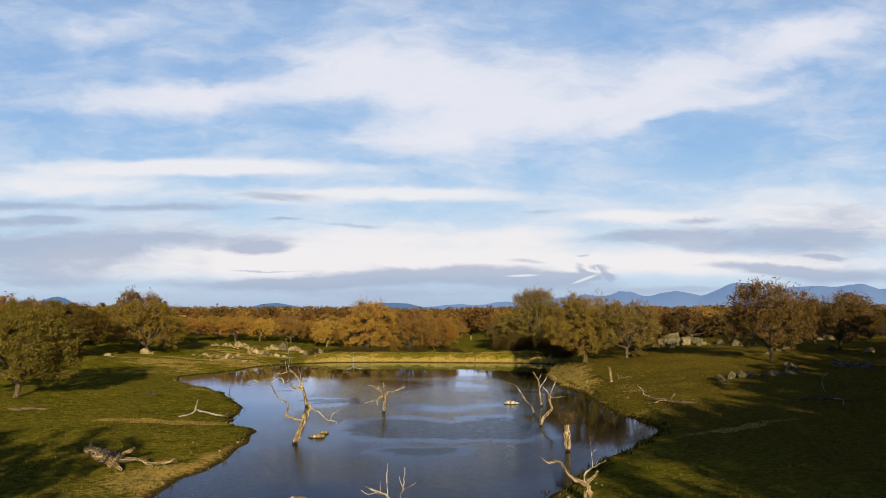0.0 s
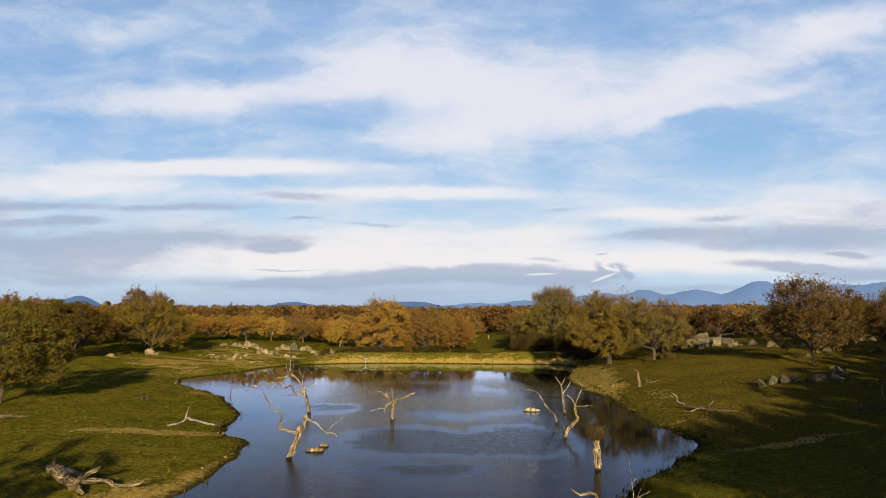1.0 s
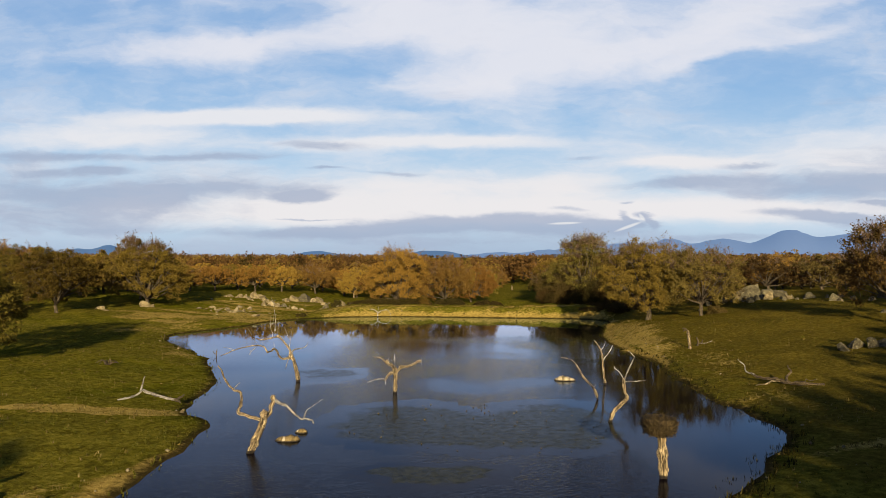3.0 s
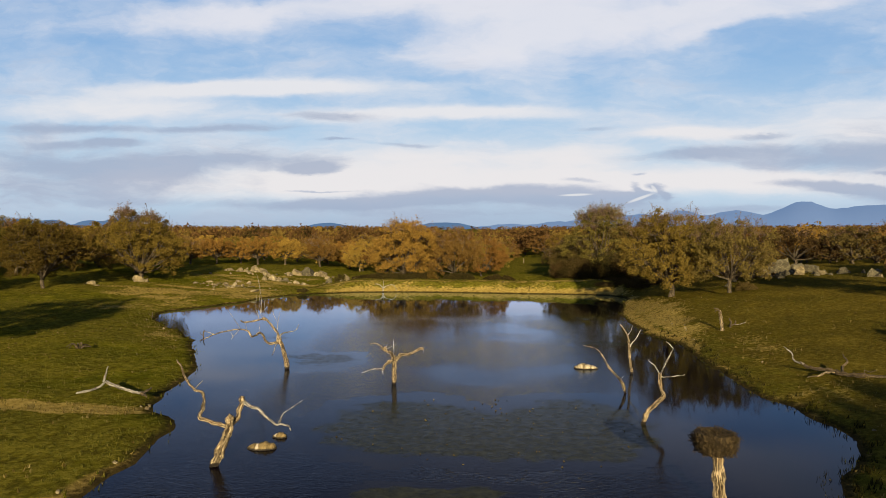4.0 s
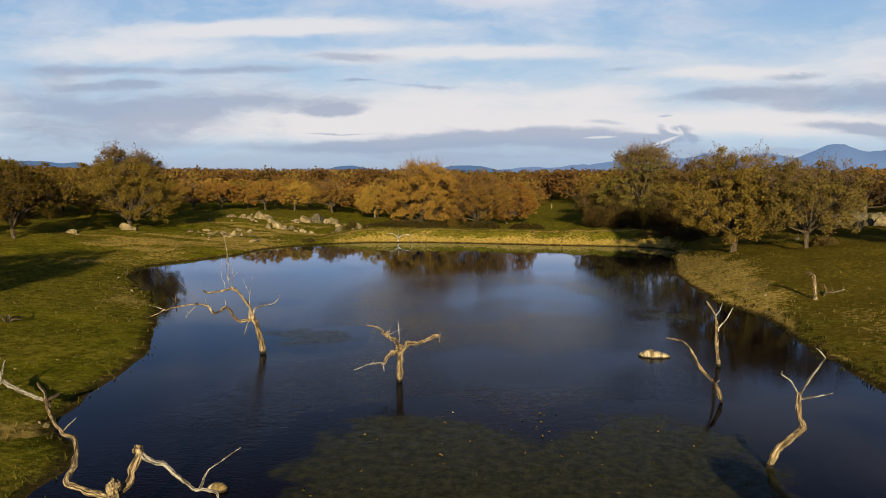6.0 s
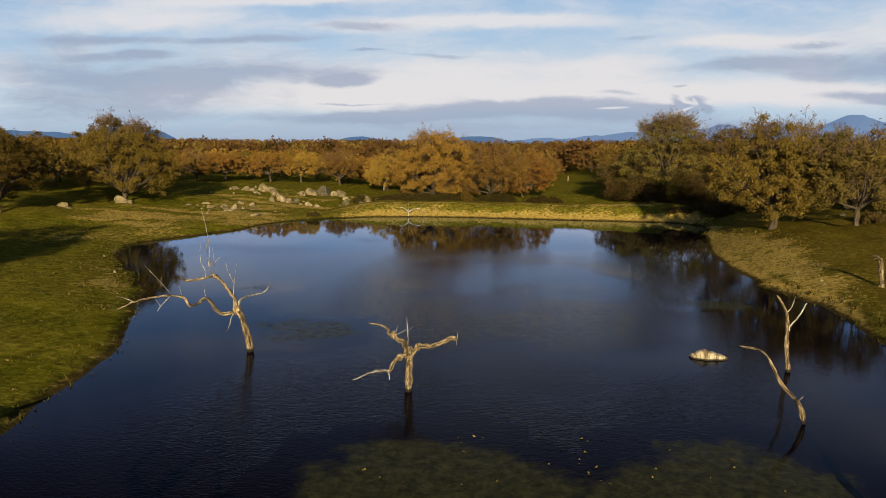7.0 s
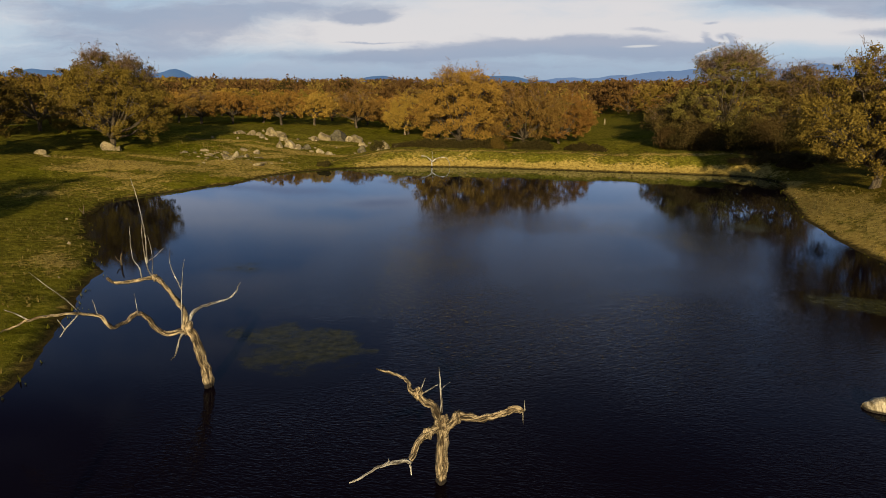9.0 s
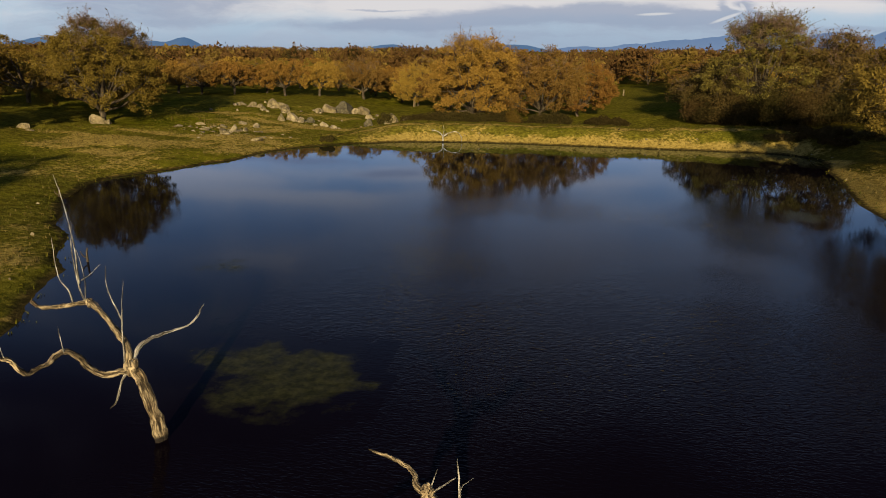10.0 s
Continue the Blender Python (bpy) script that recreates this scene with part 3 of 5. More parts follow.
# water sheet, a little wider than the waterline so that the banks cut it; weed mats take their own pieces of it
centre = SHORE.mean(0)
wx, wy = np.arange(-31.0, 18.0, 0.3), np.arange(12.0, 99.0, 0.3)
px, py = (v.ravel() for v in np.meshgrid(wx, wy))
near = shore_distance(px, py) < 1.3
MATS = (
    ([(-2.7, 41.5, 3.2, 3.6, 0), (3.5, 41.8, 2.9, 4.0, 0), (0.6, 39.9, 4.0, 2.3, 0), (-1.2, 34.5, 2.3, 0.9, 0)], "murky olive weed just under the pond's surface"),
    ([(-8.9, 53.4, 1.7, 1.8, 20), (-8.3, 54.6, 1.3, 0.9, 0), (-7.9, 53.4, 0.9, 0.8, 0), (-10.2, 54.4, 1.3, 1.0, 0)], "murky olive weed patch beside a drowned tree"),
    ([(7.8, 60.2, 2.2, 1.1, 0)], "small brownish weed patch near the bank"),
    ([(7.7, 72.6, 1.3, 1.7, 0)], "small brownish weed patch by the far corner"),
    ([(-13.8, 61.0, 1.5, 1.2, 0)], "small brownish weed patch in open water"),
)
qx, qy = px + 0.38 * waves(px, py, 3.1, 51) + 0.16 * waves(px, py, 1.1, 53), py + 0.38 * waves(px, py, 3.4, 52) + 0.16 * waves(px, py, 1.2, 54)
weed = np.array([sum(spot(qx, qy, *b) for b in blobs) for blobs, _ in MATS])
thick = np.clip(1.15 * weed + 0.10 * waves(px, py, 1.9, 11) * np.clip(weed * 4, 0, 1), 0, 1) * step(0.0, 0.35, weed) * np.array([1.0, 0.55, 0.6, 0.6, 0.45])[:, None]
cell = np.arange(len(px)).reshape(len(wy), len(wx))
cells = np.stack([cell[:-1, :-1], cell[:-1, 1:], cell[1:, 1:], cell[1:, :-1]], -1).reshape(-1, 4)
cells = cells[near[cells].any(1)]
owner = np.where(thick[:, cells].max(2).max(0) > 0, thick[:, cells].max(2).argmax(0), -1)


def water_piece(name, which, mat):
    f = cells[owner == which]
    used, back = np.unique(f, return_inverse=True)
    me = mesh_from(name, np.stack([px, py, 0 * px], -1)[used], back.reshape(-1, 4), mat)
    me.attributes.new("thick", "FLOAT", "POINT").data.foreach_set("value", thick.max(0)[used].astype(np.float32))
    return new(name, me)


tagged(water_piece("water", -1, WATER), "dark still pond with fine wind ripples", "pond", kind="structure")
for k, (_, text) in enumerate(MATS):
    tagged(water_piece("algae_mat", k, ALGAE), text, "algae", kind="stuff")


# far hills and mountains closing the plain
def hills(name, mat, y, bumps, label, rough):
    us = np.linspace(-1.05, 1.05, 260)
    v = np.zeros_like(us)
    for c, wdt, hgt in bumps:
        v = v + (hgt * np.exp(-((us - c) / wdt) ** 2)) ** 5
    v = v ** 0.2
    v = v + rough * (waves(us * 900, us * 0, 60.0, 21) + 0.5 * waves(us * 900, us * 0, 17.0, 22))
    verts = []
    for k, (back, share) in enumerate(((-500, 0.0), (-260, 0.45), (0, 1.0), (200, 0.6))):
        yy = y + back
        for u, h in zip(us, v):
            verts.append((u * yy * (1 if share else 1), yy + 40 * math.sin(u * 37 + k), -8 + share * (max(h, 0.0005) * y + 14.8)))
    n = len(us)
    quads = [(k * n + i, k * n + i + 1, (k + 1) * n + i + 1, (k + 1) * n + i) for k in range(3) for i in range(n - 1)]
    tagged(new(name, mesh_from(name, verts, quads, mat)), label, "hills", kind="structure")


hills("backdrop_mountains", HILL_FAR, 3350, [(0.435, 0.075, 0.0440), (0.53, 0.08, 0.0400), (0.60, 0.08, 0.0410), (0.34, 0.07, 0.0320), (0.265, 0.06, 0.0310), (0.20, 0.07, 0.026), (0.14, 0.12, 0.020), (0.03, 0.10, 0.012), (0.72, 0.2, 0.040), (0.95, 0.2, 0.045), (-0.9, 0.3, 0.018)], "mountain range under low cloud, distance haze painted on as blue glow", 0.0015)
hills("backdrop_hills", HILL_NEAR, 3050, [(-0.565, 0.032, 0.0235), (-0.605, 0.05, 0.0185), (-0.68, 0.05, 0.0195), (-0.735, 0.05, 0.0215), (-0.46, 0.05, 0.009), (-0.245, 0.05, 0.0145), (-0.07, 0.06, 0.0155), (-0.34, 0.05, 0.006), (-0.8, 0.1, 0.024), (0.1, 0.08, 0.008)], "low hills on the horizon, distance haze painted on as dark blue glow", 0.0009)


# ---- oaks ----
def leaf_sprays(rs, centres, spread, count, size, flat=0.8):
    """Loose pointed leaves scattered about clump middles: array (n, 3, 3)."""
    c = np.repeat(centres, count, axis=0)
    off = rs.normal(0, 1, (len(c), 3))
    off *= (rs.uniform(0.15, 1.0, len(c)) ** 0.7 / np.maximum(np.linalg.norm(off, axis=1), 0.01))[:, None] * np.repeat(spread, count)[:, None]
    off[:, 2] *= flat
    p = c + off
    a, b = rs.normal(0, 1, (len(p), 3)), rs.normal(0, 1, (len(p), 3))
    a /= np.linalg.norm(a, axis=1)[:, None]
    b -= a * (a * b).sum(1)[:, None]
    b /= np.linalg.norm(b, axis=1)[:, None]
    s = size * rs.uniform(0.55, 1.35, len(p))[:, None]
    a, b = a * s, b * s * 0.55
    return np.stack([p - a * 0.7 - b, p - a * 0.7 + b, p + a], 1)


def oak_meshes(seed, height, radius, boughs, clumps, per_clump, leaf, mat, trunk_h=0.19, bare=0, girth=0.2, bare_from=0.66, ragged=1.0):
    """Trunk-and-limbs, crown and bare-twig meshes of one kind of oak, standing at the origin."""
    rs = np.random.RandomState(seed)
    R = random.Random(seed)
    base = height * trunk_h
    # boughs: the billows of the crown
    lobes = []
    for k in range(boughs):
        az = k * 2.39996 + R.uniform(-.5, .5)
        up = ((k + 0.5) / boughs) ** 0.8
        size = radius * R.uniform(0.30, 0.44) * (1.08 - 0.25 * up)
        out = (radius - size * 0.8) * math.sqrt(max(0.03, 1 - (max(0, up - 0.28) / 0.76) ** 2)) * (0.80 + 0.2 * min(1, up / 0.25)) * (1 + ragged * R.uniform(-0.16, 0.14))
        z = base * 0.9 + size * 0.55 + (height - base * 0.9 - size * 1.35) * up * (1 + ragged * R.uniform(-0.07, 0.07))
        lobes.append((Vector((out * math.cos(az), out * math.sin(az), z)), size))
    lobes.append((Vector((0, 0, base + (height - base) * 0.45)), radius * 0.45))
    heart = Vector((0, 0, base + (height - base) * 0.40))
    weights = [s * s for _, s in lobes]
    centres, spreads = [], []
    while len(centres) < clumps:
        c, s = R.choices(lobes, weights)[0]
        d = Vector((R.gauss(0, 1), R.gauss(0, 1), R.gauss(0, 1))).normalized()
        out = (c - heart).normalized()
        if d.dot(out) < R.uniform(-0.9, 0.2):
            continue
        q = c + Vector((d.x, d.y, d.z * 0.82)) * s * R.uniform(0.60, 1.06)
        if q.z < base * 0.75:
            continue
        centres.append(q)
        spreads.append(radius * R.uniform(0.055, 0.125))
    verts, wood = [], []
    bend = [Vector((R.uniform(-.15, .15), R.uniform(-.15, .15), 0)) for _ in range(2)]
    stem = spline([Vector((0, 0, -0.4)), Vector((0, 0, 0.02)), bend[0] + Vector((0, 0, base * 0.55)), bend[1] + Vector((0, 0, base))], 3)
    tube(verts, wood, stem, [girth * (1.35 - 0.5 * min(1, i / 4)) for i in range(len(stem))], 8, 0.18, seed)
    top = stem[-1]
    mains = []
    for k, (c, s) in enumerate(lobes[:-1]):
        mid = top.lerp(c, 0.5) + Vector((R.uniform(-.35, .35), R.uniform(-.35, .35), R.uniform(-0.45, 0.1)))
        path = spline([top - Vector((0, 0, base * R.uniform(0.02, 0.25))), top.lerp(mid, 0.55) + Vector((0, 0, R.uniform(-.15, .1))), mid, c], 2)
        tube(verts, wood, path, [girth * (0.60 - 0.46 * i / (len(path) - 1)) for i in range(len(path))], 5, 0.15, seed + k)
        mains += path[2:]
    for c in centres[::3]:
        root = min(mains, key=lambda q: (q - c).length + 0.4 * max(0, q.z - c.z))
        mid = root.lerp(c, 0.5) + Vector((R.uniform(-.2, .2), R.uniform(-.2, .2), R.uniform(-.1, .2)))
        tube(verts, wood, [root, mid, c], [girth * 0.15, girth * 0.09, girth * 0.04], 3)
    twig_v, twig_f = [], []
    roofs = [l for l in lobes[:-1] if l[0].z > height * bare_from] or lobes[-4:-1]
    for i in range(bare):
        # leafless sprays on the crown's top
        c, s = R.choice(roofs)
        d = Vector((R.gauss(0, .8), R.gauss(0, .8), abs(R.gauss(0.5, .6)))).normalized()
        root = c + d * s * R.uniform(0.1, 0.9)
        tip = root + (d + Vector((0, 0, 0.55))).normalized() * height * R.uniform(0.06, 0.13)
        tube(twig_v, twig_f, [root, root.lerp(tip, .5) + Vector((R.uniform(-.1, .1), R.uniform(-.1, .1), 0)), tip], [0.022, 0.015, 0.006], 3)
        for _ in range(6):
            q = root.lerp(tip, R.uniform(0.15, 0.95))
            e = q + Vector((R.uniform(-.42, .42), R.uniform(-.42, .42), R.uniform(-.05, .40)))
            tube(twig_v, twig_f, [q, e], [0.012, 0.006], 3)
            if R.random() < 0.35:
                centres.append(e)
                spreads.append(0.10)
    leaves = [leaf_sprays(rs, np.array([tuple(c) for c in centres[:clumps]]), np.array(spreads[:clumps]), per_clump, leaf)]
    if len(centres) > clumps:
        leaves.append(leaf_sprays(rs, np.array([tuple(c) for c in centres[clumps:]]), np.array(spreads[clumps:]), 4, leaf * 0.8))
    crown = quads_mesh("crown", np.concatenate(leaves), mat)
    return mesh_from("trunk", verts, wood, BARK), crown, mesh_from("bare_shoots", twig_v, twig_f, TWIGS) if bare else None


TREE_TEXT = "autumn oak with {} on the pasture"


def make_oak(meshes, text, x, y, scale=1.0, turn=0.0, group="oaks round the pond", tall=1.0):
    tree = new("oak_tree")
    tree.empty_display_size = 0.3
    part("trunk", meshes[0], tree)
    part("crown", meshes[1], tree, text)
    if meshes[2]:
        tagged(part("bare_shoot_tangle", meshes[2], tree, "leafless brown twigs"), kind="stuff")
    tree.matrix_basis = pose(x, y, ground_at(x, y) - 0.03, 0, 0, turn) @ Matrix.Diagonal((scale, scale, scale * tall, 1))
    return tagged(tree, TREE_TEXT.format(text), "tree", group)


K_ORANGE = oak_meshes(11, 7.2, 4.5, 21, 500, 80, 0.076, LEAF_ORANGE, bare=14, trunk_h=0.12)
K_ORANGE_TOP = oak_meshes(12, 7.3, 4.3, 22, 540, 82, 0.076, LEAF_ORANGE, bare=140, trunk_h=0.08, bare_from=0.72)
K_GREEN = oak_meshes(13, 7.3, 4.5, 22, 500, 80, 0.076, LEAF_GREEN, girth=0.20, bare=30, trunk_h=0.20)
K_GREEN_B = oak_meshes(14, 7.2, 4.4, 21, 520, 80, 0.074, LEAF_GREEN, trunk_h=0.19, ragged=1.4)
K_OLIVE = oak_meshes(27, 7.3, 4.5, 22, 500, 80, 0.076, LEAF_OLIVE, girth=0.26, bare=60, trunk_h=0.17)
K_OLIVE_TOP = oak_meshes(18, 7.3, 4.3, 20, 440, 72, 0.074, LEAF_TAN, bare=260, trunk_h=0.16, bare_from=0.66)
K_GOLD = oak_meshes(19, 7.3, 4.7, 24, 560, 84, 0.074, LEAF_GOLD, bare=150, girth=0.30, trunk_h=0.19, ragged=1.3)
K_RUST = oak_meshes(15, 6.8, 4.6, 19, 420, 62, 0.080, LEAF_RUST, bare=110, girth=0.17, trunk_h=0.13, bare_from=0.55, ragged=1.5)
K_TAN = oak_meshes(28, 7.0, 4.5, 20, 400, 60, 0.080, LEAF_TAN, bare=260, girth=0.20, trunk_h=0.21, bare_from=0.55, ragged=1.7)
K_BROWN = oak_meshes(17, 6.6, 4.6, 15, 380, 66, 0.075, LEAF_BROWN, bare=170, girth=0.17, trunk_h=0.10, bare_from=0.5, ragged=1.6)
K_THIN = oak_meshes(16, 8.9, 4.0, 22, 430, 60, 0.072, LEAF_OLIVE_DARK, bare=520, trunk_h=0.12, bare_from=0.60, ragged=1.2)
L_ORANGE = oak_meshes(21, 5.0, 3.9, 15, 230, 62, 0.100, LEAF_ORANGE, trunk_h=0.27)
L_RUST = oak_meshes(22, 4.9, 3.9, 15, 220, 58, 0.100, LEAF_RUST, trunk_h=0.26, bare=60)
L_OLIVE = oak_meshes(23, 6.0, 4.4, 14, 230, 62, 0.105, LEAF_OLIVE, trunk_h=0.18)
M_ORANGE = oak_meshes(24, 6.0, 4.5, 13, 130, 40, 0.150, LEAF_ORANGE, trunk_h=0.17)
M_RUST = oak_meshes(25, 5.8, 4.5, 13, 130, 40, 0.145, LEAF_RUST, trunk_h=0.16, bare=40)
M_BROWN = oak_meshes(29, 5.8, 4.5, 13, 130, 40, 0.140, LEAF_BROWN, trunk_h=0.16, bare=60)
M_OLIVE = oak_meshes(26, 6.0, 4.5, 13, 130, 40, 0.150, LEAF_OLIVE, trunk_h=0.17)

OAKS = (
    # banks
    (K_GREEN_B, "dense dark olive leaves", -30.7, 49.7, 1.0, 40, 0.97), (K_GREEN, "dense dark olive leaves", -42.6, 79.0, 0.95, 130, 0.93),
    (K_OLIVE, "orange and olive leaves", -38.9, 90.2, 1.0, 10, 0.98), (K_OLIVE_TOP, "tan leaves and bare top shoots", -43.2, 97.0, 1.05, 75, 1.04),
    (K_GREEN_B, "dark olive leaves", -52.0, 88.0, 1.0, 300, 0.92), (K_GREEN, "dark olive leaves", -55.0, 75.0, 1.0, 20, 0.90),
    (K_GREEN_B, "dark olive leaves", -47.5, 66.0, 0.92, 100, 0.90),
    # behind the dam
    (K_ORANGE_TOP, "thick golden-orange leaves", -11.6, 109.0, 1.12, 200, 1.0), (K_RUST, "thin rusty leaves", -5.2, 111.5, 1.0, 30, 0.98), (K_ORANGE, "orange-brown leaves", -1.4, 116.5, 0.84, 120, 0.95),
    (K_RUST, "thin rusty leaves", -8.2, 114.0, 0.95, 260, 1.0), (K_BROWN, "withered brown leaves", 10.4, 111.0, 0.80, 80, 0.85), (K_BROWN, "withered brown leaves", 12.2, 110.0, 0.9, 190, 0.94),
    (K_THIN, "thin leaves and broad bare top", 14.4, 107.5, 1.24, 0, 0.87), (K_TAN, "dry tan leaves and bare top", 19.4, 107.0, 1.05, 310, 1.0), (K_ORANGE, "orange leaves", -20.5, 124.0, 0.74, 15, 0.95),
    (L_ORANGE, "orange leaves", -52.6, 125.0, 0.92, 15, 0.95), (L_RUST, "rusty leaves", -48.5, 123.5, 0.88, 70, 0.95), (L_ORANGE, "orange leaves", -44.8, 125.0, 0.90, 100, 0.95), (L_OLIVE, "olive-brown leaves", -43.0, 131.0, 0.9, 200, 0.9),
    (L_ORANGE, "orange leaves", -37.5, 124.0, 0.9, 240, 1.0), (L_ORANGE, "orange leaves", -33.5, 125.5, 0.92, 330, 0.95), (L_RUST, "rusty leaves", -28.0, 126.5, 0.95, 10, 0.98), (L_ORANGE, "orange leaves", -24.0, 131.0, 1.0, 160, 0.98), (L_RUST, "rusty leaves", -15.5, 118.0, 0.95, 45, 1.0),
    (L_OLIVE, "olive-brown leaves", -51.5, 97.5, 1.1, 190, 0.95), (L_OLIVE, "olive-brown leaves", -52.0, 104.0, 1.05, 120, 0.95), (L_RUST, "rusty leaves", -53.0, 112.0, 1.1, 30, 1.0), (L_RUST, "rusty leaves", -60.0, 96.0, 1.3, 80, 1.0), (L_OLIVE, "olive-brown leaves", -62.0, 84.0, 1.1, 230, 0.95),
    # right bank
    (K_GOLD, "golden-olive leaves", 16.6, 80.6, 0.96, 250, 1.10), (K_TAN, "dry tan leaves and bare top", 20.6, 77.0, 0.90, 60, 1.02), (K_TAN, "dry tan leaves and bare top", 31.0, 64.8, 1.04, 140, 1.04),
    (K_ORANGE, "orange leaves", 46.0, 122.0, 0.82, 170, 1.0), (K_BROWN, "withered brown leaves", 25.5, 89.5, 0.75, 200, 0.85), (K_BROWN, "withered olive-brown leaves", 26.5, 101.0, 0.85, 110, 0.85), (K_TAN, "dry tan leaves", 45.0, 83.0, 0.86, 75, 0.88),
    (K_BROWN, "withered brown leaves", 56.0, 90.0, 0.9, 33, 0.85), (K_TAN, "dry tan leaves and bare top", 41.0, 71.0, 0.92, 280, 0.92), (K_RUST, "thin rusty leaves", 60.0, 100.0, 0.9, 10, 0.85), (L_RUST, "rusty leaves", 36.0, 112.0, 1.0, 50, 1.0), (L_RUST, "rusty leaves", 53.0, 112.0, 1.05, 90, 1.0),
    # behind the start, out of view: their shade reaches the banks
    (M_OLIVE, "olive leaves", 19.0, 14.0, 1.25, 67, 1.05), (M_OLIVE, "olive leaves", 25.0, 17.5, 1.20, 134, 1.05), (M_OLIVE, "olive leaves", 31.0, 22.0, 1.25, 201, 1.05), (M_OLIVE, "olive leaves", 37.5, 27.5, 1.20, 268, 1.05),
    (M_OLIVE, "olive leaves", 44.0, 33.0, 1.25, 335, 1.05), (M_OLIVE, "olive leaves", 51.0, 40.0, 1.20, 42, 1.05), (M_OLIVE, "olive leaves", 22.0, 6.0, 1.40, 109, 1.05), (M_OLIVE, "olive leaves", 28.0, 9.5, 1.35, 176, 1.05),
    (M_OLIVE, "olive leaves", 34.0, 14.0, 1.40, 243, 1.05), (M_OLIVE, "olive leaves", 40.5, 19.5, 1.35, 310, 1.05), (M_OLIVE, "olive leaves", 47.0, 25.0, 1.40, 17, 1.05), (M_OLIVE, "olive leaves", 54.0, 32.0, 1.35, 84, 1.05),
    (M_OLIVE, "olive leaves", 25.0, -2.0, 1.50, 151, 1.05), (M_OLIVE, "olive leaves", 31.0, 1.5, 1.45, 218, 1.05), (M_OLIVE, "olive leaves", 37.0, 6.0, 1.50, 285, 1.05), (M_OLIVE, "olive leaves", 43.5, 11.5, 1.45, 352, 1.05),
    (M_OLIVE, "olive leaves", 50.0, 17.0, 1.50, 59, 1.05), (M_OLIVE, "olive leaves", 57.0, 24.0, 1.45, 126, 1.05),
    (M_OLIVE, "olive leaves", 22.0, 13.0, 1.25, 0, 1.05), (M_OLIVE, "olive leaves", 28.0, 17.0, 1.30, 97, 1.05), (M_OLIVE, "olive leaves", 34.5, 22.0, 1.35, 194, 1.05), (M_OLIVE, "olive leaves", 41.0, 28.0, 1.25, 291, 1.05), (M_OLIVE, "olive leaves", 17.5, 7.0, 1.30, 28, 1.05),
    (M_OLIVE, "olive leaves", 20.5, 4.0, 1.35, 125, 1.05), (M_OLIVE, "olive leaves", 25.5, 8.5, 1.25, 222, 1.05), (M_OLIVE, "olive leaves", 32.0, 13.5, 1.30, 319, 1.05), (M_OLIVE, "olive leaves", 38.0, 18.5, 1.35, 56, 1.05), (M_OLIVE, "olive leaves", 32.0, 30.0, 1.25, 153, 1.05),
    (M_OLIVE, "olive leaves", 14.0, 3.0, 1.1, 200, 0.95), (M_OLIVE, "olive leaves", 29.0, 32.0, 1.2, 20, 1.05), (M_OLIVE, "olive leaves", 34.5, 41.0, 1.2, 70, 1.05), (M_OLIVE, "olive leaves", 40.0, 50.0, 1.15, 110, 1.05), (M_OLIVE, "olive leaves", 45.5, 48.0, 1.25, 160, 1.05), (M_OLIVE, "olive leaves", 38.0, 36.0, 1.25, 300, 1.05), (M_OLIVE, "olive leaves", 43.5, 57.0, 1.2, 20, 1.05), (M_OLIVE, "olive leaves", 49.5, 66.0, 1.25, 120, 1.05), (M_OLIVE, "olive leaves", 57.0, 71.0, 1.3, 250, 1.05), (M_OLIVE, "olive leaves", 52.0, 57.0, 1.3, 80, 1.05),
    (M_OLIVE, "olive leaves", -15.5, 9.5, 1.15, 218, 1.0), (M_OLIVE, "olive leaves", -22.5, 12.5, 1.2, 285, 1.0), (M_OLIVE, "olive leaves", -19.5, 3.0, 1.25, 20, 1.0), (M_OLIVE, "olive leaves", -36.0, 18.0, 1.3, 59, 1.05),
)
for kind, text, x, y, s, turn, tall in OAKS:
    make_oak(kind, text, x, y, s, turn, tall=tall)

# wood behind: single trees, then massed crowns out to the plain's end
rs = np.random.RandomState(5)
placed = [(x, y) for _, _, x, y, *_ in OAKS]
tries = 0
while len(placed) < len(OAKS) + 230 and tries < 9000:
    tries += 1
    y = rs.uniform(96, 215)
    x = rs.uniform(-0.95, 0.72) * (y - 10)
    if (y < 120 and -30 < x < 26) or (1.5 < x - 0.03 * (y - 110) < 9.5 and y < 175) or (x > 22 and y < 104) or (-54 < x < -14 and y < 123 and x > -0.48 * y):
        continue
    if min((x - a) ** 2 + (y - b) ** 2 for a, b in placed) < (5.0 + (y - 96) * 0.006) ** 2:
        continue
    placed.append((x, y))
    kind, text = ((M_ORANGE, "thick orange leaves"), (M_RUST, "rusty brown leaves"), (M_RUST, "rusty brown leaves"), (M_OLIVE, "olive-brown leaves"))[rs.randint(4)]
    if x > 18 and rs.random_sample() < 0.75:
        kind, text = M_BROWN, "withered brown leaves"
    make_oak(kind, text, x, y, rs.uniform(0.82, 1.05), rs.uniform(0, 360), "oaks of the wood", rs.uniform(0.70, 0.86))


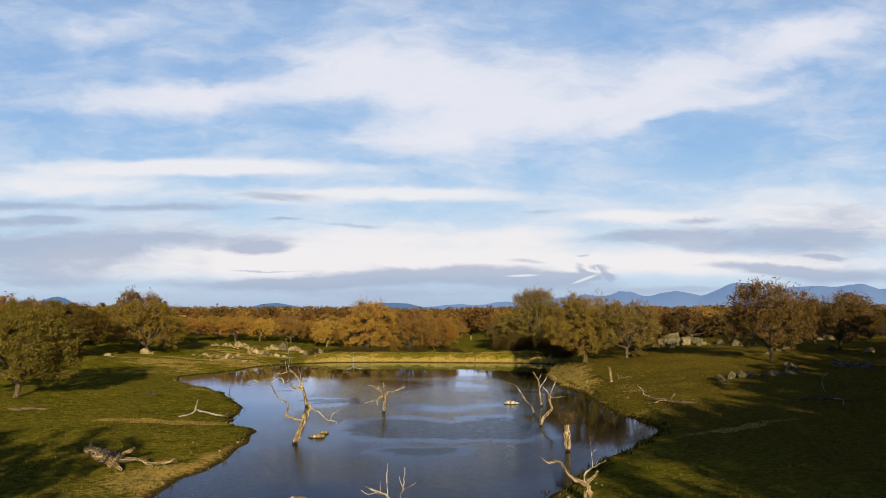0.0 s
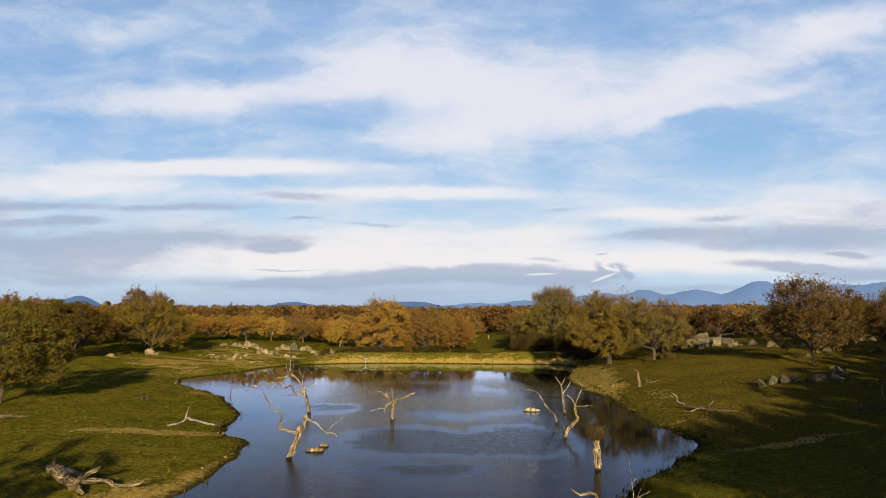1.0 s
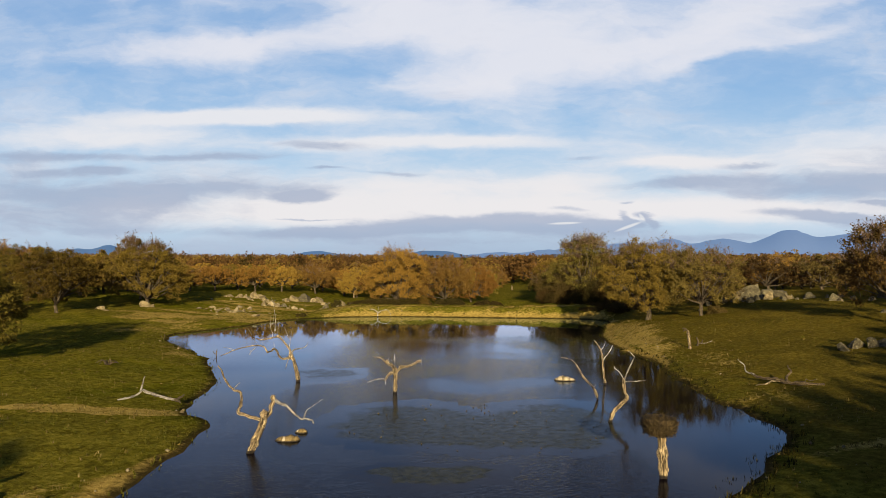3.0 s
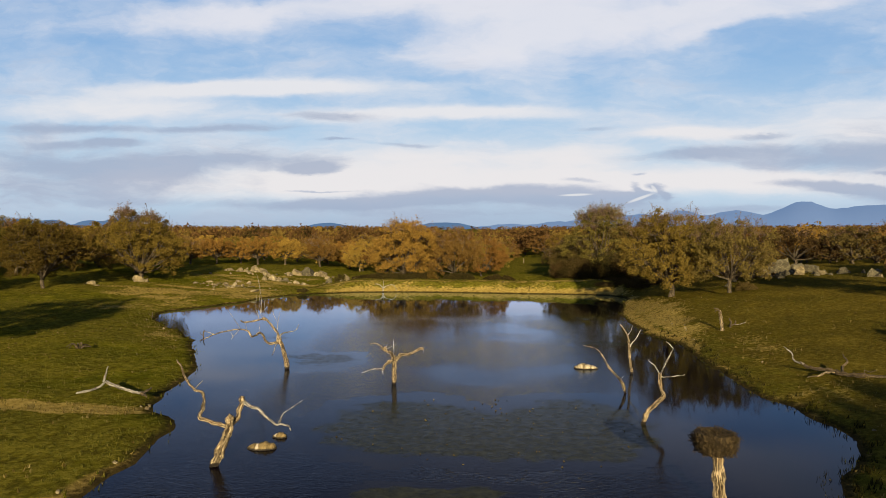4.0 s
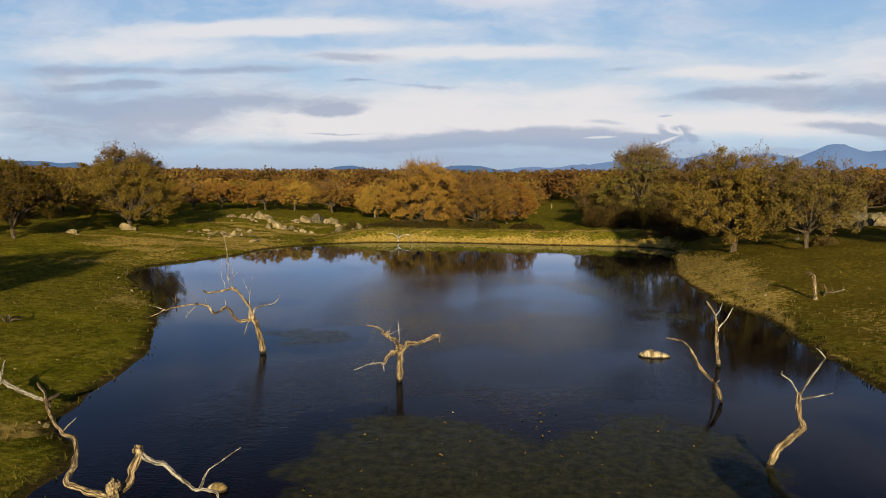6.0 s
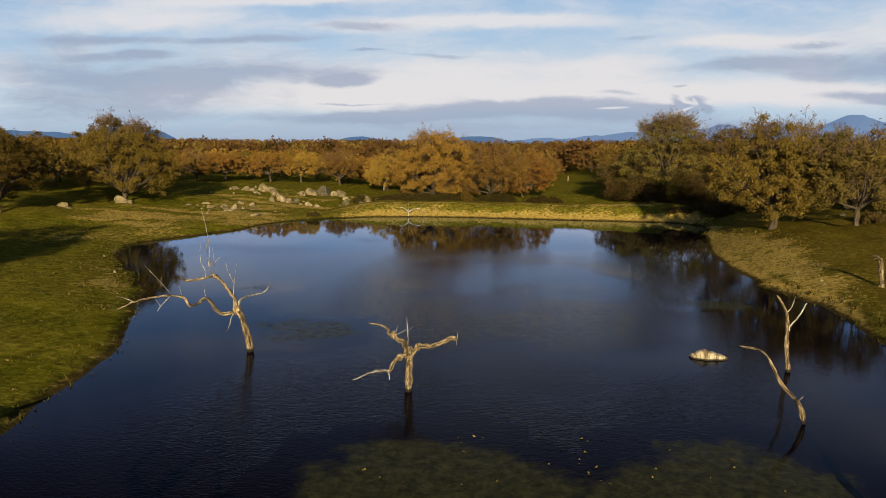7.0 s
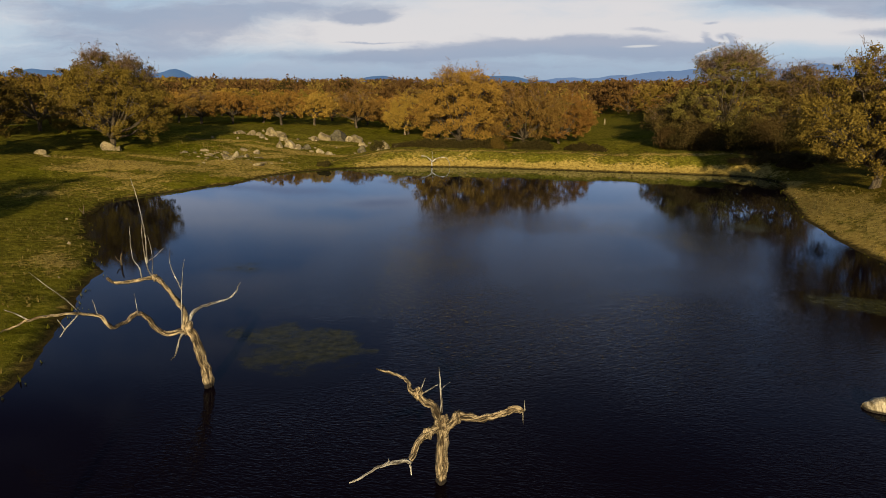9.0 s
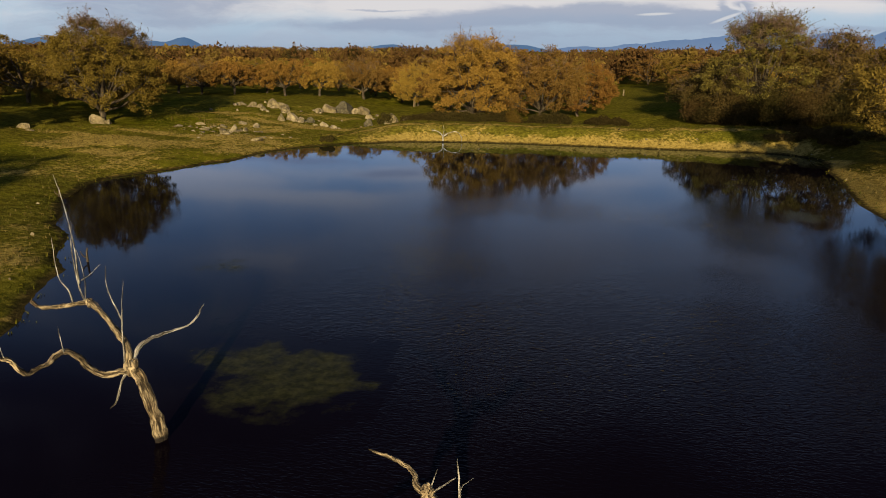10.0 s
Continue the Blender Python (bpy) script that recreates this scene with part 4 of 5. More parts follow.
def far_wood(name, mat, count, seed, label, tall):
    r = np.random.RandomState(seed)
    y = 175 + 1300 * r.random_sample(count) ** 2.2
    x = r.uniform(-1.0, 0.80, count) * y
    h = r.uniform(5.2, 7.2, count) * tall
    z = land(x, y, np.full(count, 90.0)) - 0.3
    lumps, sizes = [], []
    for k in range(9):
        a, rr, up = r.uniform(0, 6.28, count), r.uniform(0.2, 3.2, count), r.uniform(0.35, 0.93, count)
        rr = rr * np.sqrt(np.clip(1.15 - (up - 0.35) ** 2 * 2.6, 0.1, 1))
        lumps.append(np.stack([x + rr * np.cos(a), y + rr * np.sin(a), z + h * up], -1))
        sizes.append(np.full(count, 1.5))
    q = leaf_sprays(r, np.concatenate(lumps), np.concatenate(sizes), 16, 0.42)
    tagged(new(name, quads_mesh(name, q, mat)), label, "woods", kind="stuff")


far_wood("far_wood", LEAF_FAR, 1500, 31, "endless orange-brown oak wood covering the plain", 1.0)
far_wood("far_wood", LEAF_FAR_GOLD, 700, 32, "golden oaks scattered through the far wood", 0.97)
far_wood("far_wood", LEAF_DARK, 220, 33, "dark evergreen oaks scattered through the far wood", 0.92)


def bush(x, y, w, h, seed, mat, label, leaf=0.075, depth=None):
    r = np.random.RandomState(seed)
    n = max(14, int(26 * w))
    a, k = r.uniform(0, 6.28, n), np.sqrt(r.random_sample(n))
    c = np.stack([np.cos(a) * k * w / 2, np.sin(a) * k * (depth or w) / 2, h * (0.15 + 0.75 * r.random_sample(n) * np.sqrt(1.05 - k * k))], -1)
    ob = new("shrub", quads_mesh("shrub", leaf_sprays(r, c, np.full(n, 0.36 * h), 110, leaf), mat))
    ob.location = (x, y, ground_at(x, y) - 0.02)
    return tagged(ob, label, "bush", "shrubs behind the dam")


for i, (x, y, w, h, dp) in enumerate(((-12.5, 104.5, 8.0, 1.1, 2.0), (-15.5, 104.0, 5.0, 0.9, 1.8), (-8.6, 104.5, 4.0, 1.2, 2.0), (-4.2, 106.0, 4.2, 1.2, 2.2), (1.0, 106.5, 4.0, 0.8, 2.0))):
    bush(x, y, w, h, 60 + i, LEAF_DARK, "low dense dark shrub behind the earth dam", depth=dp)
for i, (x, y, w, h, dp) in enumerate(((9.4, 107.5, 2.6, 2.2, 2.5), (10.4, 105.5, 3.0, 2.0, 2.5), (12.0, 104.8, 4.0, 3.0, 2.8), (14.6, 104.2, 4.4, 3.4, 3.0), (17.4, 103.4, 4.6, 3.2, 3.2), (20.2, 102.2, 4.6, 3.0, 3.0), (23.0, 100.0, 4.0, 2.0, 3.0), (10.8, 108.5, 4.0, 3.6, 3.0))):
    bush(x, y, w, h, 90 + i, (LEAF_BROWN, LEAF_DARK)[i % 2], "tall tangled leafless-looking brown thicket by the dam's end", depth=dp)
for i, (x, y, w, h, dp) in enumerate(((13.2, 95.6, 2.6, 0.45, 1.8), (15.4, 95.0, 2.6, 0.6, 2.4), (14.6, 97.4, 3.0, 0.5, 2.0), (17.2, 96.6, 2.8, 0.7, 2.4), (16.2, 93.0, 2.4, 0.5, 2.4), (19.0, 94.4, 2.8, 0.6, 2.6))):
    bush(x, y, w, h, 120 + i, LEAF_BROWN, "low withered brown bracken at the dam's end", 0.06, depth=dp)
bush(-7.4, 103.4, 0.9, 1.5, 83, LEAF_OLIVE, "upright yellow-green tuft behind the dam", 0.06)
bush(22.5, 78.5, 1.5, 0.8, 80, LEAF_BROWN, "small bare brown shrub on the grass", 0.07)
bush(-21.3, 92.9, 1.1, 0.45, 81, LEAF_DARK, "small dark shrub at the water's edge", 0.07)
bush(-19.2, 103.6, 1.6, 0.9, 82, LEAF_DARK, "low dark shrub among boulders")


# ---- boulders and stones ----
def stone_mesh(seed, sx, sy, sz, mat, cuts=3):
    bm = bmesh.new()
    bmesh.ops.create_icosphere(bm, subdivisions=cuts, radius=1.0)
    R = random.Random(seed)
    o = Vector((R.uniform(-50, 50), R.uniform(-50, 50), R.uniform(-50, 50)))
    planes = [(Vector((R.gauss(0, 1), R.gauss(0, 1), R.gauss(0.25, 0.7))).normalized(), R.uniform(0.34, 0.70)) for _ in range(12)]
    for v in bm.verts:
        p = v.co.copy()
        p *= 1 + 0.22 * noise.noise(p * 1.6 + o)
        for nrm, d in planes:
            over = p.dot(nrm) - d
            if over > 0:
                p -= nrm * over
        p *= 1 + 0.10 * noise.noise(p * 3 + o) + 0.06 * noise.noise(p * 8 + o)
        v.co = Vector((p.x * sx, p.y * sy, max(p.z, -0.45) * sz))
    me = bpy.data.meshes.new("boulder")
    bm.to_mesh(me)
    me.materials.append(mat)
    return me


def boulder(x, y, w, h, seed, mat=None, label="weathered tan granite boulder on the grass", group="boulders", deep=None, z=None, cuts=3):
    ob = new("boulder", stone_mesh(seed, w / 2, (deep or w * 0.75) / 2, h / 1.3, mat or ROCK, cuts))
    ob.location = (x, y, (ground_at(x, y) if z is None else z) + h * 0.12)
    ob.rotation_euler.z = random.Random(seed).uniform(-0.5, 0.5)
    return tagged(ob, label, "rock", group)


# outcrop beyond the far left shore
for i, (x, y, w, h) in enumerate(((-27.4, 101.4, 2.3, 1.0), (-26.2, 102.2, 1.3, 0.9), (-32.2, 107.5, 2.0, 1.1), (-30.6, 107.0, 2.2, 1.2), (-33.8, 106.5, 1.8, 0.8), (-26.0, 111.5, 4.2, 1.5), (-23.9, 112.0, 2.6, 1.1), (-24.3, 100.6, 1.3, 0.7), (-23.1, 100.0, 1.0, 0.6),
                                  (-18.6, 103.6, 1.7, 1.3), (-20.0, 100.8, 1.1, 0.9), (-28.8, 103.6, 0.9, 0.7), (-29.6, 104.5, 1.3, 0.6), (-35.6, 108.0, 1.6, 0.5), (-22.0, 108.0, 1.2, 0.6), (-17.4, 104.0, 0.9, 0.8), (-31.6, 104.0, 1.2, 0.5), (-27.9, 109.5, 1.8, 0.7))):
    boulder(x, y, w, h, 100 + i, (ROCK, ROCK_PALE, ROCK_DARK)[(1, 2, 0, 0, 0, 2, 0, 1, 1, 0, 2, 0, 0, 0, 0, 2, 0, 0)[i]], group="boulders beyond the pond")
    R = random.Random(900 + i)
    for k in range(2 if w > 1.1 else 1):
        v = w * R.uniform(0.3, 0.6)
        boulder(x + R.uniform(-0.7, 0.7) * w, y - R.uniform(0.1, 0.5) * w, v, v * R.uniform(0.35, 0.8), 920 + 2 * i + k, (ROCK, ROCK_PALE)[k], "broken granite block beside larger boulders", "boulders beyond the pond", cuts=2)
for i in range(84):
    R = random.Random(400 + i)
    x, y = R.gauss(-29.6, 2.1), R.gauss(91.8, 1.4)
    w = R.uniform(0.15, 0.65) if i % 9 else R.uniform(0.9, 1.5)
    boulder(x, y, w, w * R.uniform(0.16, 0.34), 200 + i, (ROCK, ROCK, ROCK_PALE)[i % 3], label="flat pale stone slab lying on the shore", group="stones on the shore", deep=w * R.uniform(0.35, 0.8), cuts=2)
for i, (x, y, w, h) in enumerate(((-29.2, 92.8, 0.9, 0.6), (-28.4, 93.2, 0.8, 0.6), (-30.0, 96.2, 1.0, 0.5), (-28.6, 95.8, 0.8, 0.5), (-33.2, 91.4, 1.0, 0.3))):
    boulder(x, y, w, h, 280 + i, ROCK_PALE, label="pale rounded granite block on the shore", group="stones on the shore", cuts=2)
for i in range(14):
    R = random.Random(700 + i)
    x, y = R.uniform(-37, -16), R.uniform(100, 113)
    w = R.uniform(0.25, 0.6)
    boulder(x, y, w, w * R.uniform(0.4, 0.8), 250 + i, label="pale granite stone in the grass", group="boulders beyond the pond", cuts=2)
for i, (x, y, w, h) in enumerate(((-38.6, 89.0, 1.3, 1.05), (-37.7, 89.2, 0.8, 0.75), (-39.2, 89.5, 0.7, 0.5), (-41.4, 84.8, 1.6, 0.4), (-40.4, 84.2, 0.9, 0.3))):
    boulder(x, y, w, h, 300 + i, label="grey granite block at the foot of an oak", group="stones under the oak")
# right bank
for i, (x, y, w, h) in enumerate(((22.4, 55.6, 0.9, 0.55), (23.3, 55.9, 1.1, 0.65), (24.2, 55.7, 0.9, 0.8), (24.9, 56.0, 1.0, 0.7), (25.6, 55.3, 0.7, 0.4), (27.0, 55.8, 1.7, 0.55), (28.2, 56.0, 1.0, 0.4), (28.9, 57.3, 0.9, 0.9), (29.4, 58.2, 1.5, 0.8),
                                  (30.1, 59.0, 1.1, 0.5), (33.0, 57.0, 1.4, 0.8), (34.0, 57.6, 1.5, 0.6), (34.6, 56.0, 1.2, 0.4), (35.6, 58.5, 1.6, 0.5), (36.3, 56.2, 1.1, 0.4))):
    boulder(x, y, w * 1.4, h * 1.15, 320 + i, ROCK_DARK, "dark lichen-spotted granite boulder in shaded grass", "boulders on the bank")
for i, (x, y, w, h) in enumerate(((28.6, 90.5, 2.6, 2.1), (30.4, 91.2, 3.0, 2.7), (32.4, 91.8, 2.6, 2.3), (31.5, 89.2, 1.8, 1.5), (34.5, 92.5, 2.6, 1.6), (29.6, 88.8, 1.3, 0.8), (27.0, 90.0, 1.2, 1.0), (36.2, 90.0, 1.8, 0.8), (38.5, 88.0, 1.6, 0.6),
                                  (50.0, 91.0, 3.6, 1.2), (53.5, 90.0, 2.4, 1.0), (37.0, 74.0, 1.2, 0.6), (35.2, 72.0, 1.0, 0.5), (33.0, 70.0, 0.9, 0.4), (39.5, 70.5, 1.8, 0.7), (42.0, 68.0, 1.4, 0.7), (24.9, 88.6, 1.0, 0.9), (22.5, 83.5, 0.8, 0.5))):
    boulder(x, y, w, h, 340 + i, ROCK if i % 3 == 0 else ROCK_DARK, "lichen-spotted granite outcrop boulder under oaks", "outcrop on the rise")
for i in range(34):
    R = random.Random(1500 + i)
    x, y = (R.gauss(31.0, 2.6), R.gauss(89.6, 1.5)) if i < 22 else (R.uniform(35, 46), R.uniform(80, 90))
    w = R.uniform(0.5, 1.7)
    boulder(x, y, w, w * R.uniform(0.45, 0.85), 1500 + i, ROCK if i % 4 == 0 else ROCK_DARK, "broken lichen-spotted granite block in the outcrop", "outcrop on the rise", cuts=2)
# rocks standing in the water
def pond_rock(x, y, long, deep, high, peak, tail, turn, seed, mat, label):
    """A low ridged rock: its crest stands at peak (share of its length) and falls to the tail's height."""
    verts, faces_, nu, nv = [], [], 26, 15
    for i in range(nu):
        u = i / (nu - 1)
        crest = (u / peak) ** 0.55 if u < peak else 1 - (1 - tail) * ((u - peak) / (1 - peak)) ** 1.2
        crest *= min(1.0, 9 * (1 - u)) ** 0.6
        half = deep / 2 * math.sin(math.pi * min(max(u * 0.94 + 0.03, 0), 1)) ** 0.45
        for k in range(nv):
            v = 2 * k / (nv - 1) - 1
            lift = (1 - abs(v) ** 2.6) * (1 + 0.16 * noise.noise(Vector((u * 9, v * 1.2, seed))))
            p = Vector(((u - 0.5) * long, v * half, 0))
            wob = 0.05 * noise.noise(Vector((u * 6, v * 3, seed + 7)))
            verts.append((p.x + wob * 0.6, p.y + wob, -0.12 + (high * crest + 0.12) * lift))
    for i in range(nu - 1):
        for k in range(nv - 1):
            o = i * nv + k
            faces_.append((o, o + nv, o + nv + 1, o + 1))
    ob = new("boulder", mesh_from("boulder", verts, faces_, mat))
    ob.location, ob.rotation_euler.z = (x, y, 0), radians(turn)
    return tagged(ob, label, "rock", "rocks in the pond")


def streaked_rock(name, dark, light, vein, at):
    """Granite with run-off stains down its sides and one pale vein across."""
    m, n = material(name)
    p = n.node("ShaderNodeTexCoord").outputs["Object"]
    x, y, z = n.node("ShaderNodeSeparateXYZ", {0: p}).outputs
    run = n.noise(n.scaled(p, 9.0, 2.5, 1.0), 1.0, 4, 0.6).outputs[0]
    grit = n.noise(p, 16.0, 4, 0.7).outputs[0]
    c = n.mix(n.ramp(run, 0.38, 0.62), dark, light)
    c = n.mix(n.ramp(grit, 0.45, 0.7, 0.0, 0.5), c, tuple(v * 0.45 for v in dark[:3]) + (1,))
    off = n.math("ABSOLUTE", n.math("SUBTRACT", n.math("ADD", x, n.math("MULTIPLY", n.math("SUBTRACT", grit, 0.5), 0.12)), at))
    c = n.mix(n.ramp(off, 0.07, 0.02, 0.0, 0.85), c, vein)
    c = n.mix(n.ramp(n.math("ADD", z, n.math("MULTIPLY", grit, 0.05)), 0.09, 0.05), c, (0.015, 0.012, 0.008, 1))
    finish(n, surface(n, c, 0.85, bump(n, n.math("ADD", run, n.math("MULTIPLY", grit, 0.4)), 0.9, 0.05), spec=0.25))
    return m


PALE_STREAKS = streaked_rock("stained_pale_granite", (0.10, 0.078, 0.040, 1), (0.36, 0.31, 0.215, 1), (0.36, 0.31, 0.215, 1), 0.1)
TAN_VEIN = streaked_rock("tan_granite_with_vein", (0.075, 0.055, 0.022, 1), (0.150, 0.110, 0.048, 1), (0.38, 0.33, 0.25, 1), -0.12)
pond_rock(5.20, 52.2, 1.24, 0.75, 0.27, 0.34, 0.25, -4, 3, PALE_STREAKS, "pale ridged rock with dark stains rising from the pond")
pond_rock(-6.95, 38.3, 0.98, 0.70, 0.20, 0.55, 0.65, 6, 11, TAN_VEIN, "tan rock with a white vein rising from the pond")
pond_rock(-6.75, 39.5, 0.50, 0.4, 0.16, 0.45, 0.7, -10, 17, TAN_VEIN, "small tan rock rising from the pond")
pond_rock(-5.4, 25.6, 0.9, 0.6, 0.16, 0.45, 0.6, 20, 23, TAN_VEIN, "tan rock rising from the near pond")


# ---- drowned dead trees ----
BEARERS = {}   # trunks and branches of each dead tree, on which its twigs grow


def limb(tree, name, r0, r1, *points, mat=None, sides=9):
    """One trunk, branch or twig as a part of its tree."""
    seed = len(tree.children_recursive) * 3.7 + tree.location.x
    if name == "trunk":
        a, b = Vector(points[0]), Vector(points[1])
        points = (a - (b - a).normalized() * 0.7, *points)
    path = spline(points, 6 if len(points) > 2 else 8)
    n = len(path) - 1
    wob = 0.35 * r0 if name != "trunk" else 0.10 * r0
    path = [p + Vector([wob * noise.noise(p * 7 + Vector((seed, k * 9, 0))) for k in range(3)]) for p in path]
    radii = [(0.74 if name == "trunk" else 0.60) * (r0 + (r1 - r0) * (i / n) ** 0.8) for i in range(n + 1)]
    radii = [r * (1 + 0.50 * max(0, noise.noise(p * 4.5 + Vector((seed, 4, 2)))) + 0.22 * noise.noise(p * 13)) for r, p in zip(radii, path)]
    if name == "trunk":
        radii = [r * (1 + 0.10 * max(0, 1 - i / 4)) for i, r in enumerate(radii)]
    if tree.location.x > 3 and tree.location.y > 40:
        # slimmer, knobbier trees by the far bank
        radii = [r * (0.80 + 0.42 * max(0, noise.noise(p * 3.1 + Vector((seed, 1, 7)))) + 0.22 * noise.noise(p * 9 + Vector((2, seed, 1)))) for r, p in zip(radii, path)]
    radii[-1] *= 0.5
    verts, faces_ = [], []
    sides = sides + 3 if r0 > 0.05 else 6
    tube(verts, faces_, path, radii, sides, 0.44 if r0 > 0.05 else 0.24, seed)
    me = mesh_from(name, verts, faces_, mat or (SNAG if name == "trunk" or r0 >= 0.10 else SNAG_PALE))
    grain, run = [], 0.0
    for i, p in enumerate(path):
        run += (p - path[i - 1]).length if i else 0.0
        for k in range(sides):
            a = 2 * math.pi * k / sides
            grain += [radii[i] * 1.6 * math.cos(a) + seed, radii[i] * 1.6 * math.sin(a), run]
    me.attributes.new("grain", "FLOAT_VECTOR", "POINT").data.foreach_set("vector", grain)
    holder = tree
    if name == "twig":
        bearers = [(min((q - path[0]).length for q in run_), ob) for ob, run_ in BEARERS.get(tree.name, ())]
        if bearers:
            holder = min(bearers, key=lambda b: b[0])[1]
    ob = part(name, me, holder)
    if name in ("trunk", "branch"):
        BEARERS.setdefault(tree.name, []).append((ob, path))
    return ob


def knob(tree, x, y, z, r):
    """A burr where limbs broke off."""
    bm = bmesh.new()
    bmesh.ops.create_icosphere(bm, subdivisions=3, radius=r)
    r *= 0.72
    for v in bm.verts:
        v.co *= 0.72 * (1 + 0.55 * noise.noise(v.co * (1.3 / r) + Vector((x * 7, z * 5, 3))) + 0.35 * noise.noise(v.co * (3.2 / r) + Vector((x, z * 3, 1))))
        v.co = Vector((v.co.x + x, v.co.y + y, v.co.z * 1.3 + z))
    me = bpy.data.meshes.new("burr")
    bm.to_mesh(me)
    me.materials.append(SNAG)
    me.shade_smooth()
    me.attributes.new("grain", "FLOAT_VECTOR", "POINT").data.foreach_set("vector", [c for v in me.vertices for c in (v.co.x, v.co.y, v.co.z)])
    part("burr", me, tree)


def dead_tree(x, y, label, z=0.0):
    ob = new("dead_tree")
    ob.location = (x, y, z)
    return tagged(ob, label, "dead tree", "drowned trees")


snag = dead_tree(-7.79, 36.56, "leaning bleached dead tree with crooked limbs in the pond")
limb(snag, "trunk", 0.17, 0.14, (0.00, 0.00, -0.00), (0.18, 0.03, 0.49), (0.38, 0.05, 0.94), (0.44, 0.08, 1.24), (0.40, 0.10, 1.44))
limb(snag, "branch", 0.11, 0.035, (0.41, 0.10, 1.16), (0.05, 0.10, 1.26), (-0.37, 0.10, 1.35), (-0.53, 0.20, 1.44), (-0.49, 0.35, 1.60), (-0.55, 0.50, 2.02), (-0.89, 0.60, 2.15), (-1.21, 0.75, 2.42), (-1.39, 0.90, 2.70), (-1.61, 1.00, 2.96))
limb(snag, "twig", 0.03, 0.012, (-0.84, 0.60, 2.17), (-0.72, 0.65, 2.30), (-0.64, 0.70, 2.40))
limb(snag, "branch", 0.12, 0.1, (0.44, 0.10, 1.19), (0.56, 0.30, 1.33), (0.59, 0.50, 1.58), (0.63, 0.65, 1.87))
limb(snag, "branch", 0.09, 0.035, (0.63, 0.60, 1.79), (0.85, 0.65, 1.66), (1.07, 0.70, 1.54), (1.37, 0.75, 1.26), (1.59, 0.80, 1.06), (1.75, 0.80, 1.05), (1.99, 0.80, 1.01), (2.10, 0.80, 0.87))
limb(snag, "branch", 0.035, 0.015, (1.71, 0.80, 1.05), (1.76, 1.00, 1.31), (1.90, 1.20, 1.41), (2.27, 1.40, 1.66))
knob(snag, 0.46, 0.08, 1.36, 0.17)
knob(snag, 0.62, 0.62, 1.85, 0.12)
snag = dead_tree(-4.08, 47.85, "stubby golden dead tree with outstretched limbs in the pond")
limb(snag, "trunk", 0.125, 0.125, (0.00, 0.00, -0.00), (0.01, 0.00, 0.54), (0.02, 0.00, 0.87), (0.01, 0.00, 1.23))
limb(snag, "branch", 0.11, 0.075, (0.04, 0.00, 0.93), (0.22, -0.10, 1.25), (0.32, -0.10, 1.38), (0.61, -0.20, 1.38), (0.94, -0.30, 1.51), (1.19, -0.40, 1.69), (1.43, -0.40, 1.71))
limb(snag, "twig", 0.03, 0.008, (1.43, -0.40, 1.70), (1.42, -0.40, 1.88))
limb(snag, "twig", 0.03, 0.008, (1.40, -0.40, 1.69), (1.42, -0.40, 1.45))
limb(snag, "branch", 0.11, 0.07, (-0.00, 0.00, 1.11), (-0.21, -0.20, 1.03), (-0.31, -0.35, 0.99), (-0.38, -0.60, 0.81), (-0.42, -0.75, 0.78))
limb(snag, "branch", 0.07, 0.025, (-0.41, -0.73, 0.77), (-0.50, -0.85, 0.87), (-0.71, -1.00, 0.88), (-0.91, -1.20, 0.87), (-1.20, -1.50, 0.80))
limb(snag, "twig", 0.035, 0.01, (-0.40, -0.75, 0.76), (-0.38, -0.75, 0.56))
limb(snag, "twig", 0.03, 0.01, (-0.70, -1.00, 0.88), (-0.70, -1.00, 0.98))
limb(snag, "branch", 0.12, 0.03, (0.00, 0.00, 1.19), (-0.15, 0.10, 1.40), (-0.39, 0.20, 1.51), (-0.58, 0.30, 1.59), (-0.65, 0.40, 1.66), (-0.83, 0.50, 1.74), (-1.31, 0.70, 1.75))
limb(snag, "branch", 0.04, 0.01, (-0.01, 0.05, 1.33), (-0.02, 0.08, 1.69), (-0.05, 0.12, 1.95), (-0.07, 0.15, 2.12))
limb(snag, "twig", 0.03, 0.01, (-0.41, 0.20, 1.54), (-0.40, 0.25, 1.63), (-0.34, 0.30, 1.84))
limb(snag, "twig", 0.03, 0.012, (-0.39, 0.20, 1.56), (-0.23, 0.30, 1.64), (-0.12, 0.40, 1.68))
limb(snag, "twig", 0.015, 0.006, (-0.01, 0.10, 1.73), (0.01, 0.15, 1.76), (0.13, 0.20, 1.84))
knob(snag, 0.02, 0, 1.15, 0.17)
knob(snag, 0.30, -0.1, 1.34, 0.12)
knob(snag, -0.20, -0.2, 1.04, 0.12)
knob(snag, -0.45, 0.2, 1.58, 0.12)
snag = dead_tree(-10.04, 50.88, "sprawling bleached dead tree with bare twigs in the pond")
limb(snag, "trunk", 0.15, 0.12, (0.00, 0.00, 0.00), (-0.07, 0.00, 0.50), (-0.23, 0.00, 1.12), (-0.38, 0.00, 1.41))
limb(snag, "branch", 0.1, 0.03, (-0.39, 0.00, 1.37), (-0.78, -0.15, 1.30), (-0.99, -0.30, 1.48), (-1.07, -0.50, 1.81), (-1.21, -0.65, 1.92), (-1.25, -0.95, 1.85), (-1.34, -1.30, 1.84), (-1.49, -1.50, 2.15), (-1.79, -1.70, 2.24), (-2.51, -1.60, 2.13), (-3.21, -1.50, 1.93), (-3.96, -1.40, 1.59))
